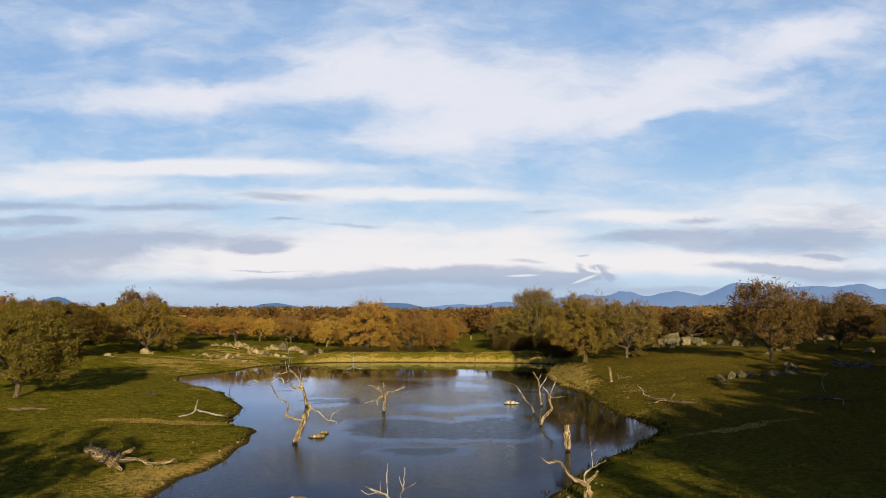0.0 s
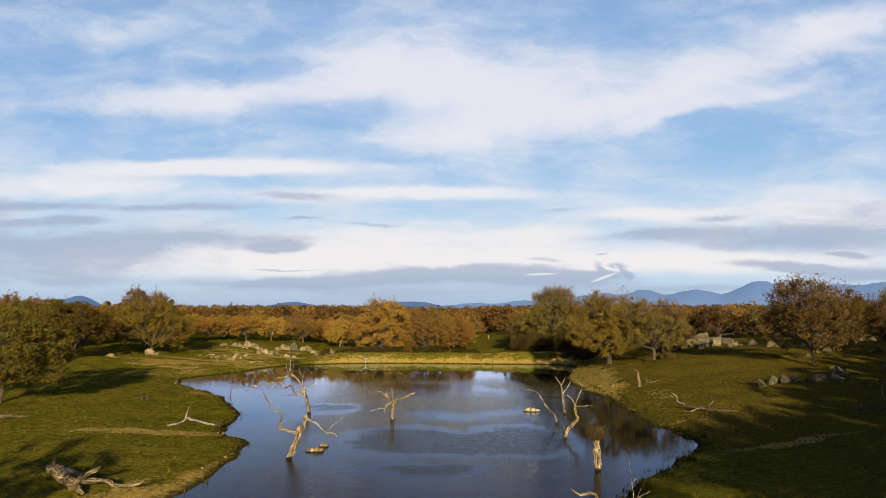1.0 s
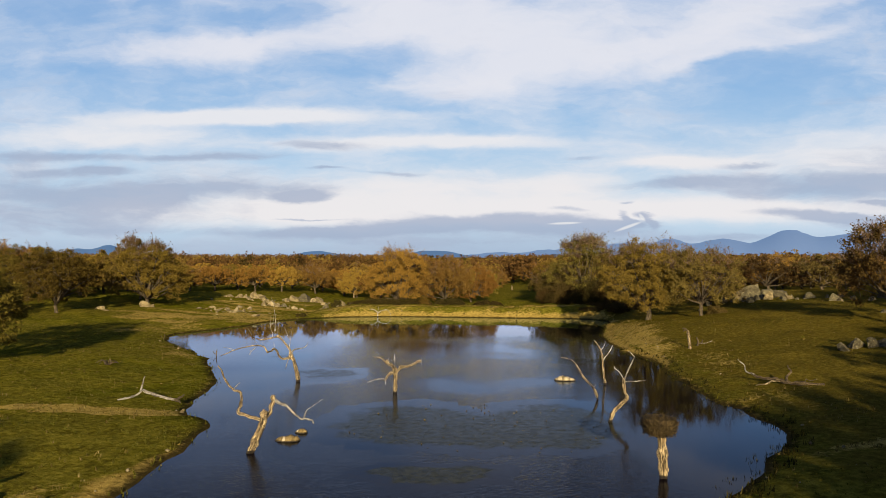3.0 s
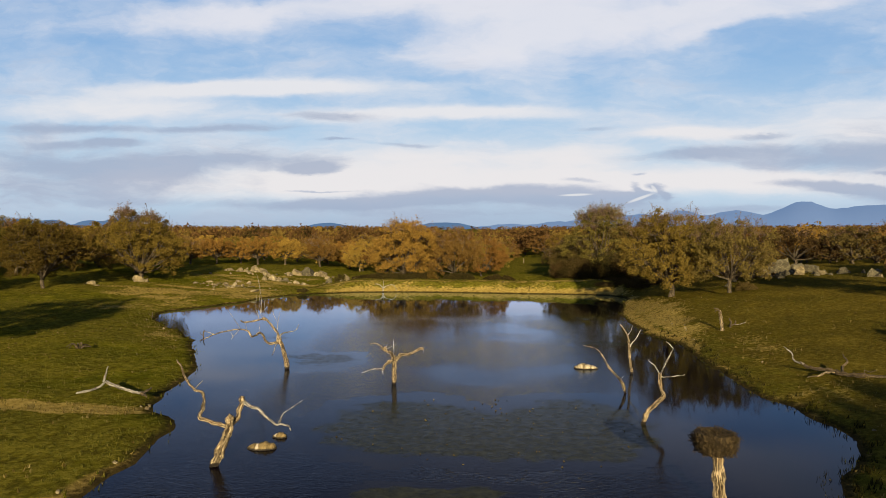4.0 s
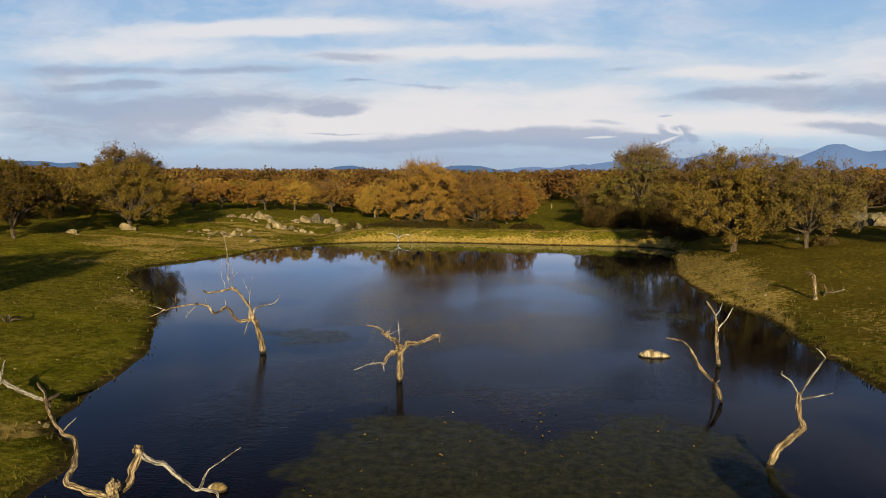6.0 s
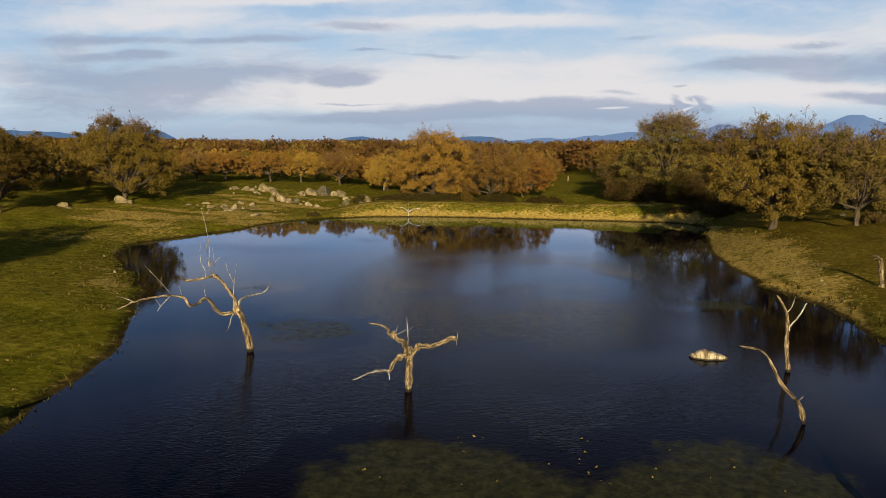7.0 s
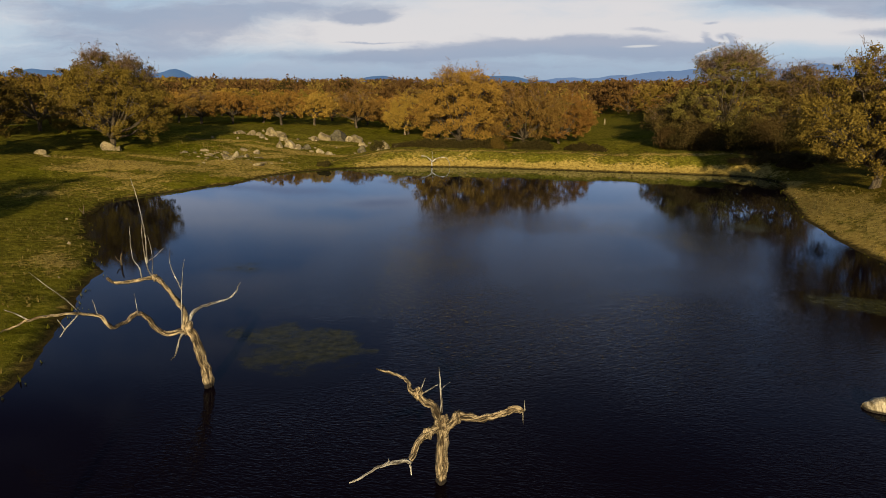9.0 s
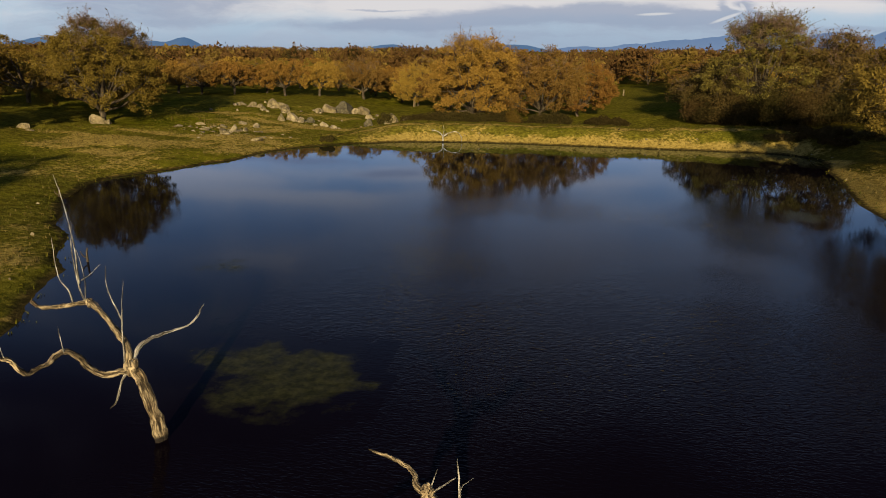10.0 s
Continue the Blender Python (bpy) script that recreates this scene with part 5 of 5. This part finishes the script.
limb(snag, "twig", 0.03, 0.012, (-3.15, -1.50, 1.95), (-3.48, -1.40, 2.03), (-3.88, -1.30, 2.08))
limb(snag, "twig", 0.03, 0.012, (-1.80, -1.68, 2.23), (-2.07, -1.75, 1.94), (-2.21, -1.80, 1.74))
limb(snag, "twig", 0.02, 0.008, (-2.11, -1.75, 1.91), (-2.26, -1.75, 2.13))
limb(snag, "twig", 0.02, 0.008, (-1.78, -1.70, 2.29), (-1.90, -1.90, 2.62), (-1.98, -2.20, 2.95), (-2.11, -2.50, 3.33))
limb(snag, "twig", 0.02, 0.006, (-1.51, -1.50, 2.15), (-1.60, -1.50, 2.52))
limb(snag, "twig", 0.02, 0.006, (-1.16, -0.66, 1.91), (-1.20, -0.66, 2.40))
limb(snag, "branch", 0.1, 0.05, (-0.43, 0.00, 1.41), (-0.47, 0.04, 1.76), (-0.66, 0.09, 2.00), (-0.92, 0.13, 2.31), (-1.20, 0.17, 2.52), (-1.73, 0.21, 2.41), (-2.27, 0.26, 2.32), (-2.51, 0.30, 2.40))
limb(snag, "twig", 0.03, 0.008, (-1.27, 0.17, 2.54), (-1.43, 0.25, 2.80), (-1.52, 0.32, 3.44), (-1.52, 0.40, 3.94))
limb(snag, "twig", 0.03, 0.008, (-1.38, 0.20, 2.85), (-1.39, 0.23, 3.53), (-1.50, 0.27, 4.22), (-1.65, 0.30, 4.79))
limb(snag, "twig", 0.03, 0.008, (-1.55, 0.20, 2.48), (-1.52, 0.10, 2.76), (-1.60, 0.00, 3.05), (-1.53, -0.10, 3.77))
limb(snag, "twig", 0.02, 0.008, (-1.41, 0.22, 2.87), (-1.27, 0.36, 2.98), (-1.12, 0.50, 3.15))
limb(snag, "twig", 0.02, 0.008, (-1.27, 0.18, 2.57), (-1.17, 0.09, 3.05), (-1.17, 0.00, 3.55))
limb(snag, "branch", 0.08, 0.015, (-0.40, 0.00, 1.50), (-0.38, 0.30, 1.72), (-0.24, 0.70, 1.76), (0.10, 1.20, 1.81), (0.13, 1.70, 2.05))
limb(snag, "twig", 0.03, 0.008, (-0.54, -0.02, 1.28), (-0.43, -0.06, 2.40), (-0.28, -0.10, 3.07))
limb(snag, "twig", 0.02, 0.006, (-0.45, -0.05, 2.35), (-0.73, 0.07, 2.87), (-0.80, 0.20, 3.23))
limb(snag, "twig", 0.05, 0.02, (-0.48, -0.02, 1.31), (-0.55, -0.11, 1.18), (-0.63, -0.21, 0.83), (-0.72, -0.30, 0.72))
knob(snag, -0.40, 0, 1.42, 0.17)
knob(snag, -1.2, 0.17, 2.52, 0.09)
snag = dead_tree(7.28, 51.03, "slim forked dead trunk standing in the pond")
limb(snag, "trunk", 0.12, 0.05, (0.00, 0.00, -0.00), (-0.11, 0.00, 0.73), (-0.16, -0.10, 1.41), (-0.31, -0.30, 1.96), (-0.70, -0.60, 2.54))
limb(snag, "branch", 0.07, 0.03, (-0.13, -0.10, 1.36), (-0.07, 0.00, 1.44), (0.21, 0.10, 1.78), (0.46, 0.20, 2.16))
limb(snag, "branch", 0.04, 0.02, (-0.29, -0.30, 1.94), (-0.12, -0.20, 2.15), (0.00, -0.10, 2.41))
snag = dead_tree(5.91, 42.09, "slim curved dead tree standing in the pond")
limb(snag, "trunk", 0.14, 0.09, (0.00, 0.00, -0.00), (0.16, 0.00, 0.46), (0.46, 0.00, 0.77), (0.71, 0.00, 1.04), (0.61, 0.00, 1.36), (0.56, 0.00, 1.87))
limb(snag, "branch", 0.06, 0.02, (0.60, 0.00, 1.81), (0.77, -0.20, 2.36), (0.92, -0.40, 2.77), (0.88, -0.50, 2.90), (0.64, -0.60, 3.12))
limb(snag, "branch", 0.04, 0.02, (0.56, 0.00, 1.84), (0.41, 0.03, 2.12), (0.21, 0.07, 2.27), (0.21, 0.10, 2.37))
limb(snag, "branch", 0.05, 0.02, (0.64, 0.00, 1.72), (1.19, 0.40, 1.68), (1.65, 0.70, 1.67))
snag = dead_tree(6.18, 46.88, "thin leaning dead stem standing in the pond")
limb(snag, "trunk", 0.11, 0.02, (0.00, 0.00, 0.00), (-0.21, -0.10, 0.55), (-0.75, -0.30, 1.15), (-1.00, -0.45, 1.58), (-1.32, -0.60, 2.01), (-1.94, -0.80, 2.19))
limb(snag, "twig", 0.03, 0.015, (-0.25, -0.10, 0.61), (-0.11, -0.10, 0.75))
snag = dead_tree(6.21, 34.60, "straight pale dead trunk carrying a stork's nest")
limb(snag, "trunk", 0.17, 0.16, (0.00, 0.00, 0.00), (-0.01, 0.00, 0.62), (-0.06, 0.00, 1.30), (-0.10, 0.00, 1.63))
snag = dead_tree(4.95, 24.6, "bleached dead tree with spreading limbs at the water's edge", 0.25)
limb(snag, "trunk", 0.17, 0.15, (0.02, 0, -0.35), (0.10, 0, 0.15), (0.12, 0, 0.58))
limb(snag, "branch", 0.12, 0.03, (0.08, 0, 0.50), (-0.08, -0.06, 0.63), (-0.54, -0.12, 0.93), (-0.88, -0.18, 1.37), (-1.28, -0.24, 1.34), (-1.54, -0.3, 1.55))
limb(snag, "branch", 0.12, 0.05, (0.12, 0, 0.52), (0.18, 0.05, 0.64), (0.56, 0.1, 1.02))
limb(snag, "branch", 0.07, 0.02, (0.02, 0, 0.62), (0.10, 0.1, 0.95), (0.38, 0.15, 1.11), (0.88, 0.3, 1.33))
limb(snag, "twig", 0.02, 0.006, (0.36, 0.15, 1.12), (0.34, 0.2, 1.52), (0.29, 0.3, 2.22))
limb(snag, "twig", 0.015, 0.006, (0.33, 0.2, 1.45), (0.40, 0.25, 1.62), (0.52, 0.3, 1.72))
limb(snag, "twig", 0.02, 0.006, (0.46, 0.2, 1.14), (0.60, 0.2, 1.45))
snag = dead_tree(-1.5, 21.2, "forked bleached dead tree in the near water")
limb(snag, "trunk", 0.16, 0.11, (-0.05, 0, 0), (0, 0, 0.5), (-0.05, 0, 0.95))
limb(snag, "branch", 0.08, 0.015, (-0.03, 0, 0.85), (0.12, 0, 1.05), (0.20, 0, 1.24), (0.29, 0, 1.52), (0.35, 0, 2.15))
limb(snag, "twig", 0.03, 0.01, (0.29, 0, 1.50), (0.22, 0, 1.7), (0.16, 0, 1.9))
limb(snag, "twig", 0.03, 0.01, (0.29, 0, 1.48), (0.5, 0, 1.58), (0.69, 0, 1.70))
limb(snag, "branch", 0.09, 0.02, (-0.05, 0, 0.9), (-0.19, 0, 1.29), (-0.54, 0, 1.45), (-0.86, 0, 1.57))
limb(snag, "branch", 0.04, 0.012, (-0.17, 0, 1.25), (-0.20, 0, 1.84), (-0.18, 0, 2.29))
limb(snag, "twig", 0.03, 0.01, (-0.40, 0, 1.38), (-0.40, 0, 1.74))
limb(snag, "twig", 0.03, 0.01, (-0.5, 0, 1.40), (-0.79, 0, 1.36), (-1.0, 0, 1.49))


# stork's nest on the straight trunk
def nest(x, y, z):
    ob = new("stork_nest")
    ob.location = (x, y, z)
    R = random.Random(8)
    verts, faces_ = [], []
    bm = bmesh.new()
    bmesh.ops.create_icosphere(bm, subdivisions=4, radius=1.0)
    for v in bm.verts:
        p = v.co.copy()
        rim = math.hypot(p.x, p.y)
        up = 0.20 - 0.14 * max(0, 1 - rim / 0.75) if p.z > 0.1 else 0.42 * p.z
        v.co = Vector((p.x * 0.48, p.y * 0.48, up)) * (1 + 0.12 * noise.noise(p * 5))
    me = bpy.data.meshes.new("bowl")
    bm.to_mesh(me)
    me.materials.append(STICKS)
    part("bowl", me, ob)
    for _ in range(760):
        a, k = R.uniform(0, 6.28), R.uniform(0.35, 1.0)
        zz = R.uniform(-0.30, 0.22)
        rr = 0.52 * math.sqrt(max(0.05, 1 - (min(0, zz) / 0.42) ** 2)) * (k if zz > 0.12 else 1.0)
        c = Vector((rr * math.cos(a), rr * math.sin(a), zz))
        d = Vector((-math.sin(a) + R.gauss(0, .5), math.cos(a) + R.gauss(0, .5), R.gauss(-.1, .35))).normalized()
        half = R.uniform(0.08, 0.20)
        bow = Vector((R.gauss(0, .03), R.gauss(0, .03), R.gauss(0, .03)))
        tube(verts, faces_, [c - d * half, c + bow, c + d * half], [0.007, 0.010, 0.005], 4)
    tagged(part("stick_tangle", mesh_from("stick_tangle", verts, faces_, STICKS), ob, "tangled dry brown sticks"), kind="stuff")
    tagged(ob, "large round stork nest of dry brown sticks on a dead trunk", "nest")


nest(6.08, 34.6, 1.70)


# ---- fallen wood on the banks ----
def fallen(name, x, y, label, turn=0.0):
    ob = new(name)
    ob.location = (x, y, ground_at(x, y))
    ob.rotation_euler.z = radians(turn)
    return tagged(ob, label, "log", "fallen wood")


log = fallen("fallen_log", -13.6, 29.6, "big hollow bleached fallen log with a forked root end")
limb(log, "log_body", 0.34, 0.42, (-2.4, 1.9, 0.30), (-1.6, 1.15, 0.30), (-0.8, 0.35, 0.32), (-0.25, -0.2, 0.34), sides=14)
limb(log, "root", 0.20, 0.09, (-0.4, -0.1, 0.35), (0.0, 0.05, 0.55), (0.35, 0.35, 0.72))
limb(log, "root", 0.18, 0.08, (-0.3, -0.1, 0.20), (0.05, -0.5, 0.14), (0.30, -0.75, 0.04))
limb(log, "root", 0.14, 0.05, (-0.3, -0.1, 0.45), (-0.25, -0.35, 0.62), (-0.30, -0.6, 0.66), mat=SNAG_DARK)
limb(log, "branch", 0.17, 0.05, (-0.3, 0.0, 0.28), (0.5, 0.25, 0.30), (1.1, 0.1, 0.16), (1.8, 0.0, 0.18), (2.2, -0.1, 0.34), sides=10)
limb(log, "stub", 0.12, 0.08, (-2.2, 1.7, 0.45), (-2.3, 1.85, 0.65), (-2.3, 1.9, 0.75), mat=SNAG_DARK)
log = fallen("fallen_branch", -15.3, 44.0, "bleached forked fallen branch with one upright arm")
limb(log, "branch", 0.08, 0.05, (-1.3, -0.4, 0.05), (-0.75, 0.2, 0.18), (-0.5, 0.4, 0.42))
limb(log, "branch", 0.07, 0.03, (-0.55, 0.35, 0.38), (-0.5, 0.4, 0.75), (-0.42, 0.45, 1.05))
limb(log, "branch", 0.09, 0.08, (-0.5, 0.4, 0.40), (0.2, 0.1, 0.26), (1.0, -0.2, 0.15), (1.6, -0.4, 0.12))
limb(log, "root", 0.12, 0.05, (1.5, -0.4, 0.12), (1.7, -0.45, 0.22), (1.85, -0.3, 0.36), mat=SNAG_DARK)
limb(log, "root", 0.08, 0.04, (1.5, -0.4, 0.12), (1.75, -0.65, 0.15), (1.9, -0.8, 0.06), mat=SNAG_DARK)
log = fallen("fallen_branch", -22.2, 52.6, "small dark heap of broken branches on the grass")
for a in range(6):
    c, s = math.cos(a * 1.1), math.sin(a * 1.1)
    limb(log, "branch", 0.07, 0.03, (0.1 * c, 0.1 * s, 0.08), (0.35 * c, 0.3 * s, 0.22 + 0.04 * a), (0.7 * c, 0.6 * s, 0.16), mat=SNAG_DARK)
log = fallen("fallen_log", -26.3, 43.9, "long low rotten log lying in the grass")
limb(log, "log_body", 0.16, 0.09, (-1.1, -0.2, 0.10), (-0.3, 0.0, 0.14), (0.5, 0.1, 0.13), (1.2, 0.3, 0.10), mat=SNAG_DARK)
limb(log, "branch", 0.06, 0.02, (-0.4, 0, 0.15), (-0.1, 0.2, 0.34), (0.3, 0.5, 0.38), mat=SNAG_DARK)
log = fallen("fallen_branch", 15.6, 48.6, "long weathered brown fallen limb beside the pond")
limb(log, "branch", 0.24, 0.09, (2.0, -0.7, 0.10), (1.2, -0.35, 0.16), (0.5, -0.1, 0.15), (0.0, 0.15, 0.28), (-0.6, 0.75, 0.26), (-0.9, 1.1, 0.42), mat=SNAG_DARK)
limb(log, "branch", 0.09, 0.03, (-0.8, 1.0, 0.38), (-1.1, 1.35, 0.50), (-1.15, 1.5, 0.82), (-1.4, 1.75, 1.05))
limb(log, "branch", 0.14, 0.05, (0.4, -0.1, 0.2), (0.55, 0.25, 0.42), (0.80, 0.40, 0.60), (0.75, 0.6, 0.95), mat=SNAG_DARK)
limb(log, "branch", 0.10, 0.03, (0.1, 0.05, 0.2), (-0.4, -0.35, 0.26), (-0.8, -0.40, 0.12), (-1.3, -0.5, 0.08))
limb(log, "branch", 0.05, 0.02, (1.2, -0.4, 0.15), (1.4, 0.05, 0.32), (1.7, 0.15, 0.22), (2.1, 0.3, 0.3), mat=SNAG_DARK)
limb(log, "branch", 0.04, 0.015, (0.0, 0.15, 0.28), (0.2, 0.5, 0.22), (0.1, 0.9, 0.35), mat=SNAG_DARK)
log = fallen("fallen_tree", 24.8, 44.0, "dark fallen tree with upright broken limbs in shade")
limb(log, "log_body", 0.20, 0.12, (-1.8, 0.5, 0.25), (-0.8, 0.3, 0.30), (0.0, 0.0, 0.35), (0.9, 0.2, 0.22), mat=SNAG_DARK)
limb(log, "branch", 0.10, 0.05, (-0.1, 0.0, 0.4), (-0.5, 0.0, 0.9), (-0.6, 0.1, 1.5), (-0.1, 0.2, 2.0))
limb(log, "branch", 0.05, 0.02, (-0.6, 0.1, 1.5), (-1.0, 0.2, 1.8), (-1.9, 0.4, 2.1), mat=SNAG_DARK)
limb(log, "branch", 0.06, 0.02, (-0.4, 0, 0.9), (0.3, 0, 1.0), (0.9, 0.1, 1.4), mat=SNAG_DARK)
limb(log, "branch", 0.08, 0.04, (0.0, 0.0, 0.35), (0.1, -0.9, 0.4), (-0.3, -1.6, 0.12))
limb(log, "branch", 0.06, 0.02, (0.8, 0.2, 0.2), (2.2, 0.4, 0.25), (3.2, 0.6, 0.30), (3.5, 0.6, 0.75), mat=SNAG_DARK)
log = fallen("tree_stump", 15.1, 62.0, "tall broken pale stump on the bank")
limb(log, "trunk", 0.17, 0.14, (0.05, 0, 0), (-0.02, 0, 0.6), (-0.12, 0, 1.3))
limb(log, "branch", 0.09, 0.06, (-0.10, 0, 1.22), (-0.3, 0, 1.42), (-0.5, 0, 1.40), mat=SNAG_DARK)
limb(log, "branch", 0.08, 0.06, (-0.15, 0, 1.3), (-0.35, 0, 1.28), (-0.42, 0, 1.2), mat=SNAG_DARK)
log = fallen("fallen_branch", 16.1, 62.8, "dark uprooted stub with a pale stick")
limb(log, "root", 0.14, 0.06, (-0.2, 0, 0.02), (-0.15, 0, 0.3), (-0.25, 0.1, 0.6), mat=SNAG_DARK)
limb(log, "root", 0.12, 0.05, (-0.1, 0, 0.15), (0.1, -0.1, 0.3), (0.05, -0.2, 0.48), mat=SNAG_DARK)
limb(log, "branch", 0.05, 0.02, (0.0, 0, 0.18), (0.45, 0.1, 0.22), (0.85, 0.1, 0.35))
log = fallen("fallen_branch", -12.6, 95.8, "small crooked dead branch at the dam's foot")
limb(log, "branch", 0.09, 0.04, (0.1, 0, 0.0), (0.05, 0, 0.5), (-0.35, 0.1, 0.85), (-0.9, 0.2, 0.95))
limb(log, "branch", 0.07, 0.03, (0.05, 0, 0.45), (0.5, 0.1, 0.75), (1.2, 0.2, 0.85), (1.6, 0.1, 0.45), (1.6, 0.0, 0.05))
limb(log, "branch", 0.05, 0.02, (0.1, 0, 0.55), (0.15, 0.1, 1.0), (0.05, 0.2, 1.4))
log = fallen("tree_stump", -20.9, 124.0, "pale forked dead stump behind the dam")
limb(log, "trunk", 0.22, 0.14, (0, 0, 0), (0.05, 0, 0.9), (0.3, 0, 1.5))
limb(log, "branch", 0.14, 0.06, (0.1, 0, 1.0), (0.6, 0, 1.7), (1.3, 0, 1.9))
# dark sticks standing at the left inlet
for x, y, h in ((-18.7, 60.6, 0.55), (-27.0, 69.8, 0.6)):
    log = new("dead_stick")
    log.location = (x, y, -0.05)
    tagged(log, "short dark stick standing at the water's edge", "stick", "dead sticks")
    limb(log, "stem", 0.06, 0.03, (0, 0, -0.3), (0.02, 0, h * 0.5), (0.08, 0, h), mat=SNAG_DARK)
    limb(log, "twig", 0.04, 0.02, (0.01, 0, h * 0.3), (-0.15, 0, h * 0.5), (-0.22, 0, h * 0.75), mat=SNAG_DARK)

# pale post in the clearing behind the dam
bm = bmesh.new()
bmesh.ops.create_cone(bm, cap_ends=True, segments=10, radius1=0.14, radius2=0.10, depth=1.1)
bmesh.ops.bevel(bm, geom=[e for e in bm.edges if e.calc_length() < 0.2], offset=0.03, segments=1, affect="EDGES")
pm = bpy.data.meshes.new("stone_post")
bm.to_mesh(pm)
pm.materials.append(ROCK)
post = new("stone_post", pm)
post.location = (6.2, 152.0, ground_at(6.2, 152.0) + 0.52)
tagged(post, "pale upright stone post in a green clearing", "post")


# ---- grass and litter ----
def scatter(count, seed, box, keep):
    r = np.random.RandomState(seed)
    x, y = r.uniform(box[0], box[2], count), r.uniform(box[1], box[3], count)
    d = shore_distance(x, y)
    ok = keep(x, y, d, r)
    return x[ok], y[ok], d[ok], r


def tufts(name, mat, count, seed, box, keep, tall, label):
    x, y, d, r = scatter(count, seed, box, keep)
    z = land(x, y, d)
    blades = []
    for k in range(3):
        a, h = r.uniform(0, 6.28, len(x)), tall * r.uniform(0.5, 1.3, len(x))
        w = 0.012 + 0.02 * r.random_sample(len(x))
        bx, by = x + r.normal(0, .03, len(x)), y + r.normal(0, .03, len(x))
        tx, ty = bx + np.cos(a + 1.2) * h * 0.5, by + np.sin(a + 1.2) * h * 0.5
        c, s = np.cos(a) * w, np.sin(a) * w
        blades.append(np.stack([np.stack([bx - c, by - s, z - 0.02], -1), np.stack([bx + c, by + s, z - 0.02], -1),
                                np.stack([tx + c * .2, ty + s * .2, z + h], -1), np.stack([tx - c * .2, ty - s * .2, z + h], -1)], 1))
    tagged(new(name, quads_mesh(name, np.concatenate(blades), mat)), label, "grass", kind="stuff")


tufts("grass", TUFT, 110000, 41, (-42, 14, 38, 104), lambda x, y, d, r: (d > 0.5) & (r.random_sample(len(x)) > 0.75 * dryness(x, y, d)) & (r.random_sample(len(x)) > bareness(x, y, d)) & (r.random_sample(len(x)) < (0.45 + 0.6 * waves(x, y, 7.0, 9)) * np.where(x > 8, 0.4, 1.0)), 0.055, "short olive-green pasture grass")
tufts("dry_grass", TUFT_DRY, 90000, 42, (-42, 14, 38, 104), lambda x, y, d, r: (d > 0.3) & (r.random_sample(len(x)) < 0.75 * dryness(x, y, d)), 0.10, "bleached dry grass tussocks")

# ragged tufts in the shallows and weeds on the dam
tufts("shore_tufts", TUFT, 16000, 44, (-30, 24, 14, 96), lambda x, y, d, r: (d > -0.55) & (d < 0.5) & (r.random_sample(len(x)) < 0.5 + 0.5 * waves(x, y, 2.0, 23)), 0.12, "ragged grass tufts along the waterline")
tufts("shore_rushes", TUFT_MUD, 13000, 46, (0, 18, 14, 66), lambda x, y, d, r: (x > 1.5) & (d > -0.75) & (d < 0.9) & (waves(x, y, 1.5, 33) + 0.8 * r.random_sample(len(x)) > 0.35 + 0.9 * np.maximum(-d, 0)), 0.16, "dark ragged rushes and sods in the shallows")
x, y, d, r = scatter(2600, 45, (-22, 92, 18, 101), lambda x, y, d, r: (d > 1.2) & (d < 5.2) & (y > 93) & (waves(x, y, 2.4, 29) > 0.45))
weeds = leaf_sprays(r, np.stack([x, y, land(x, y, d) + 0.07], -1), np.full(len(x), 0.16), 7, 0.05, 0.8)
tagged(new("dam_weeds", quads_mesh("dam_weeds", weeds, LEAF_DARK)), "low dark weeds on the earth dam", "weeds", kind="stuff")

# fallen leaves and pebbles: small pale flakes
x, y, d, r = scatter(4200, 43, (-30, 20, 32, 92), lambda x, y, d, r: (d > 0.1) & (r.random_sample(len(x)) < np.where((d < 7) & (x > 0) & (y < 45), 0.95, np.where((d < 7) & (x < -8), 0.30, 0.06))))
flakes = leaf_sprays(r, np.stack([x, y, land(x, y, d) + 0.03], -1), np.full(len(x), 0.02), 1, 0.060, 0.3)
tagged(new("leaf_litter", quads_mesh("leaf_litter", flakes, TUFT_DRY)), "scattered pale fallen leaves and chips on the banks", "leaf litter", kind="stuff")
x, y, d, r = scatter(150, 47, (-5.5, 34, 6, 45.5), lambda x, y, d, r: (d < -0.5) & (np.hypot((x - 0.4) / 5.5, (y - 41) / 4.6) < 1))
bits = leaf_sprays(r, np.stack([x, y, 0 * x + 0.012], -1), np.full(len(x), 0.02), 1, 0.05, 0.1)
tagged(new("floating_leaves", quads_mesh("floating_leaves", bits, TUFT_DRY)), "few pale fallen leaves floating among the weed", "leaf litter", kind="stuff")
for i in range(16):
    R = random.Random(1200 + i)
    x, y = R.uniform(-20, 13), R.uniform(96.2, 98.6)
    w = R.uniform(0.15, 0.4)
    boulder(x, y, w, w * 0.6, 560 + i, label="small pale clod on the earth dam", group="clods on the dam", cuts=1)
for i in range(46):
    R = random.Random(900 + i)
    k = R.randrange(len(SHORE))
    x, y = SHORE[k]
    out = SHORE[k] - centre
    out = out / np.linalg.norm(out) * R.uniform(0.1, 3.0)
    w = R.uniform(0.12, 0.32)
    boulder(x + out[0], y + out[1], w, w * 0.5, 500 + i, label="small pale stone near the waterline", group="stones on the shore", cuts=1)
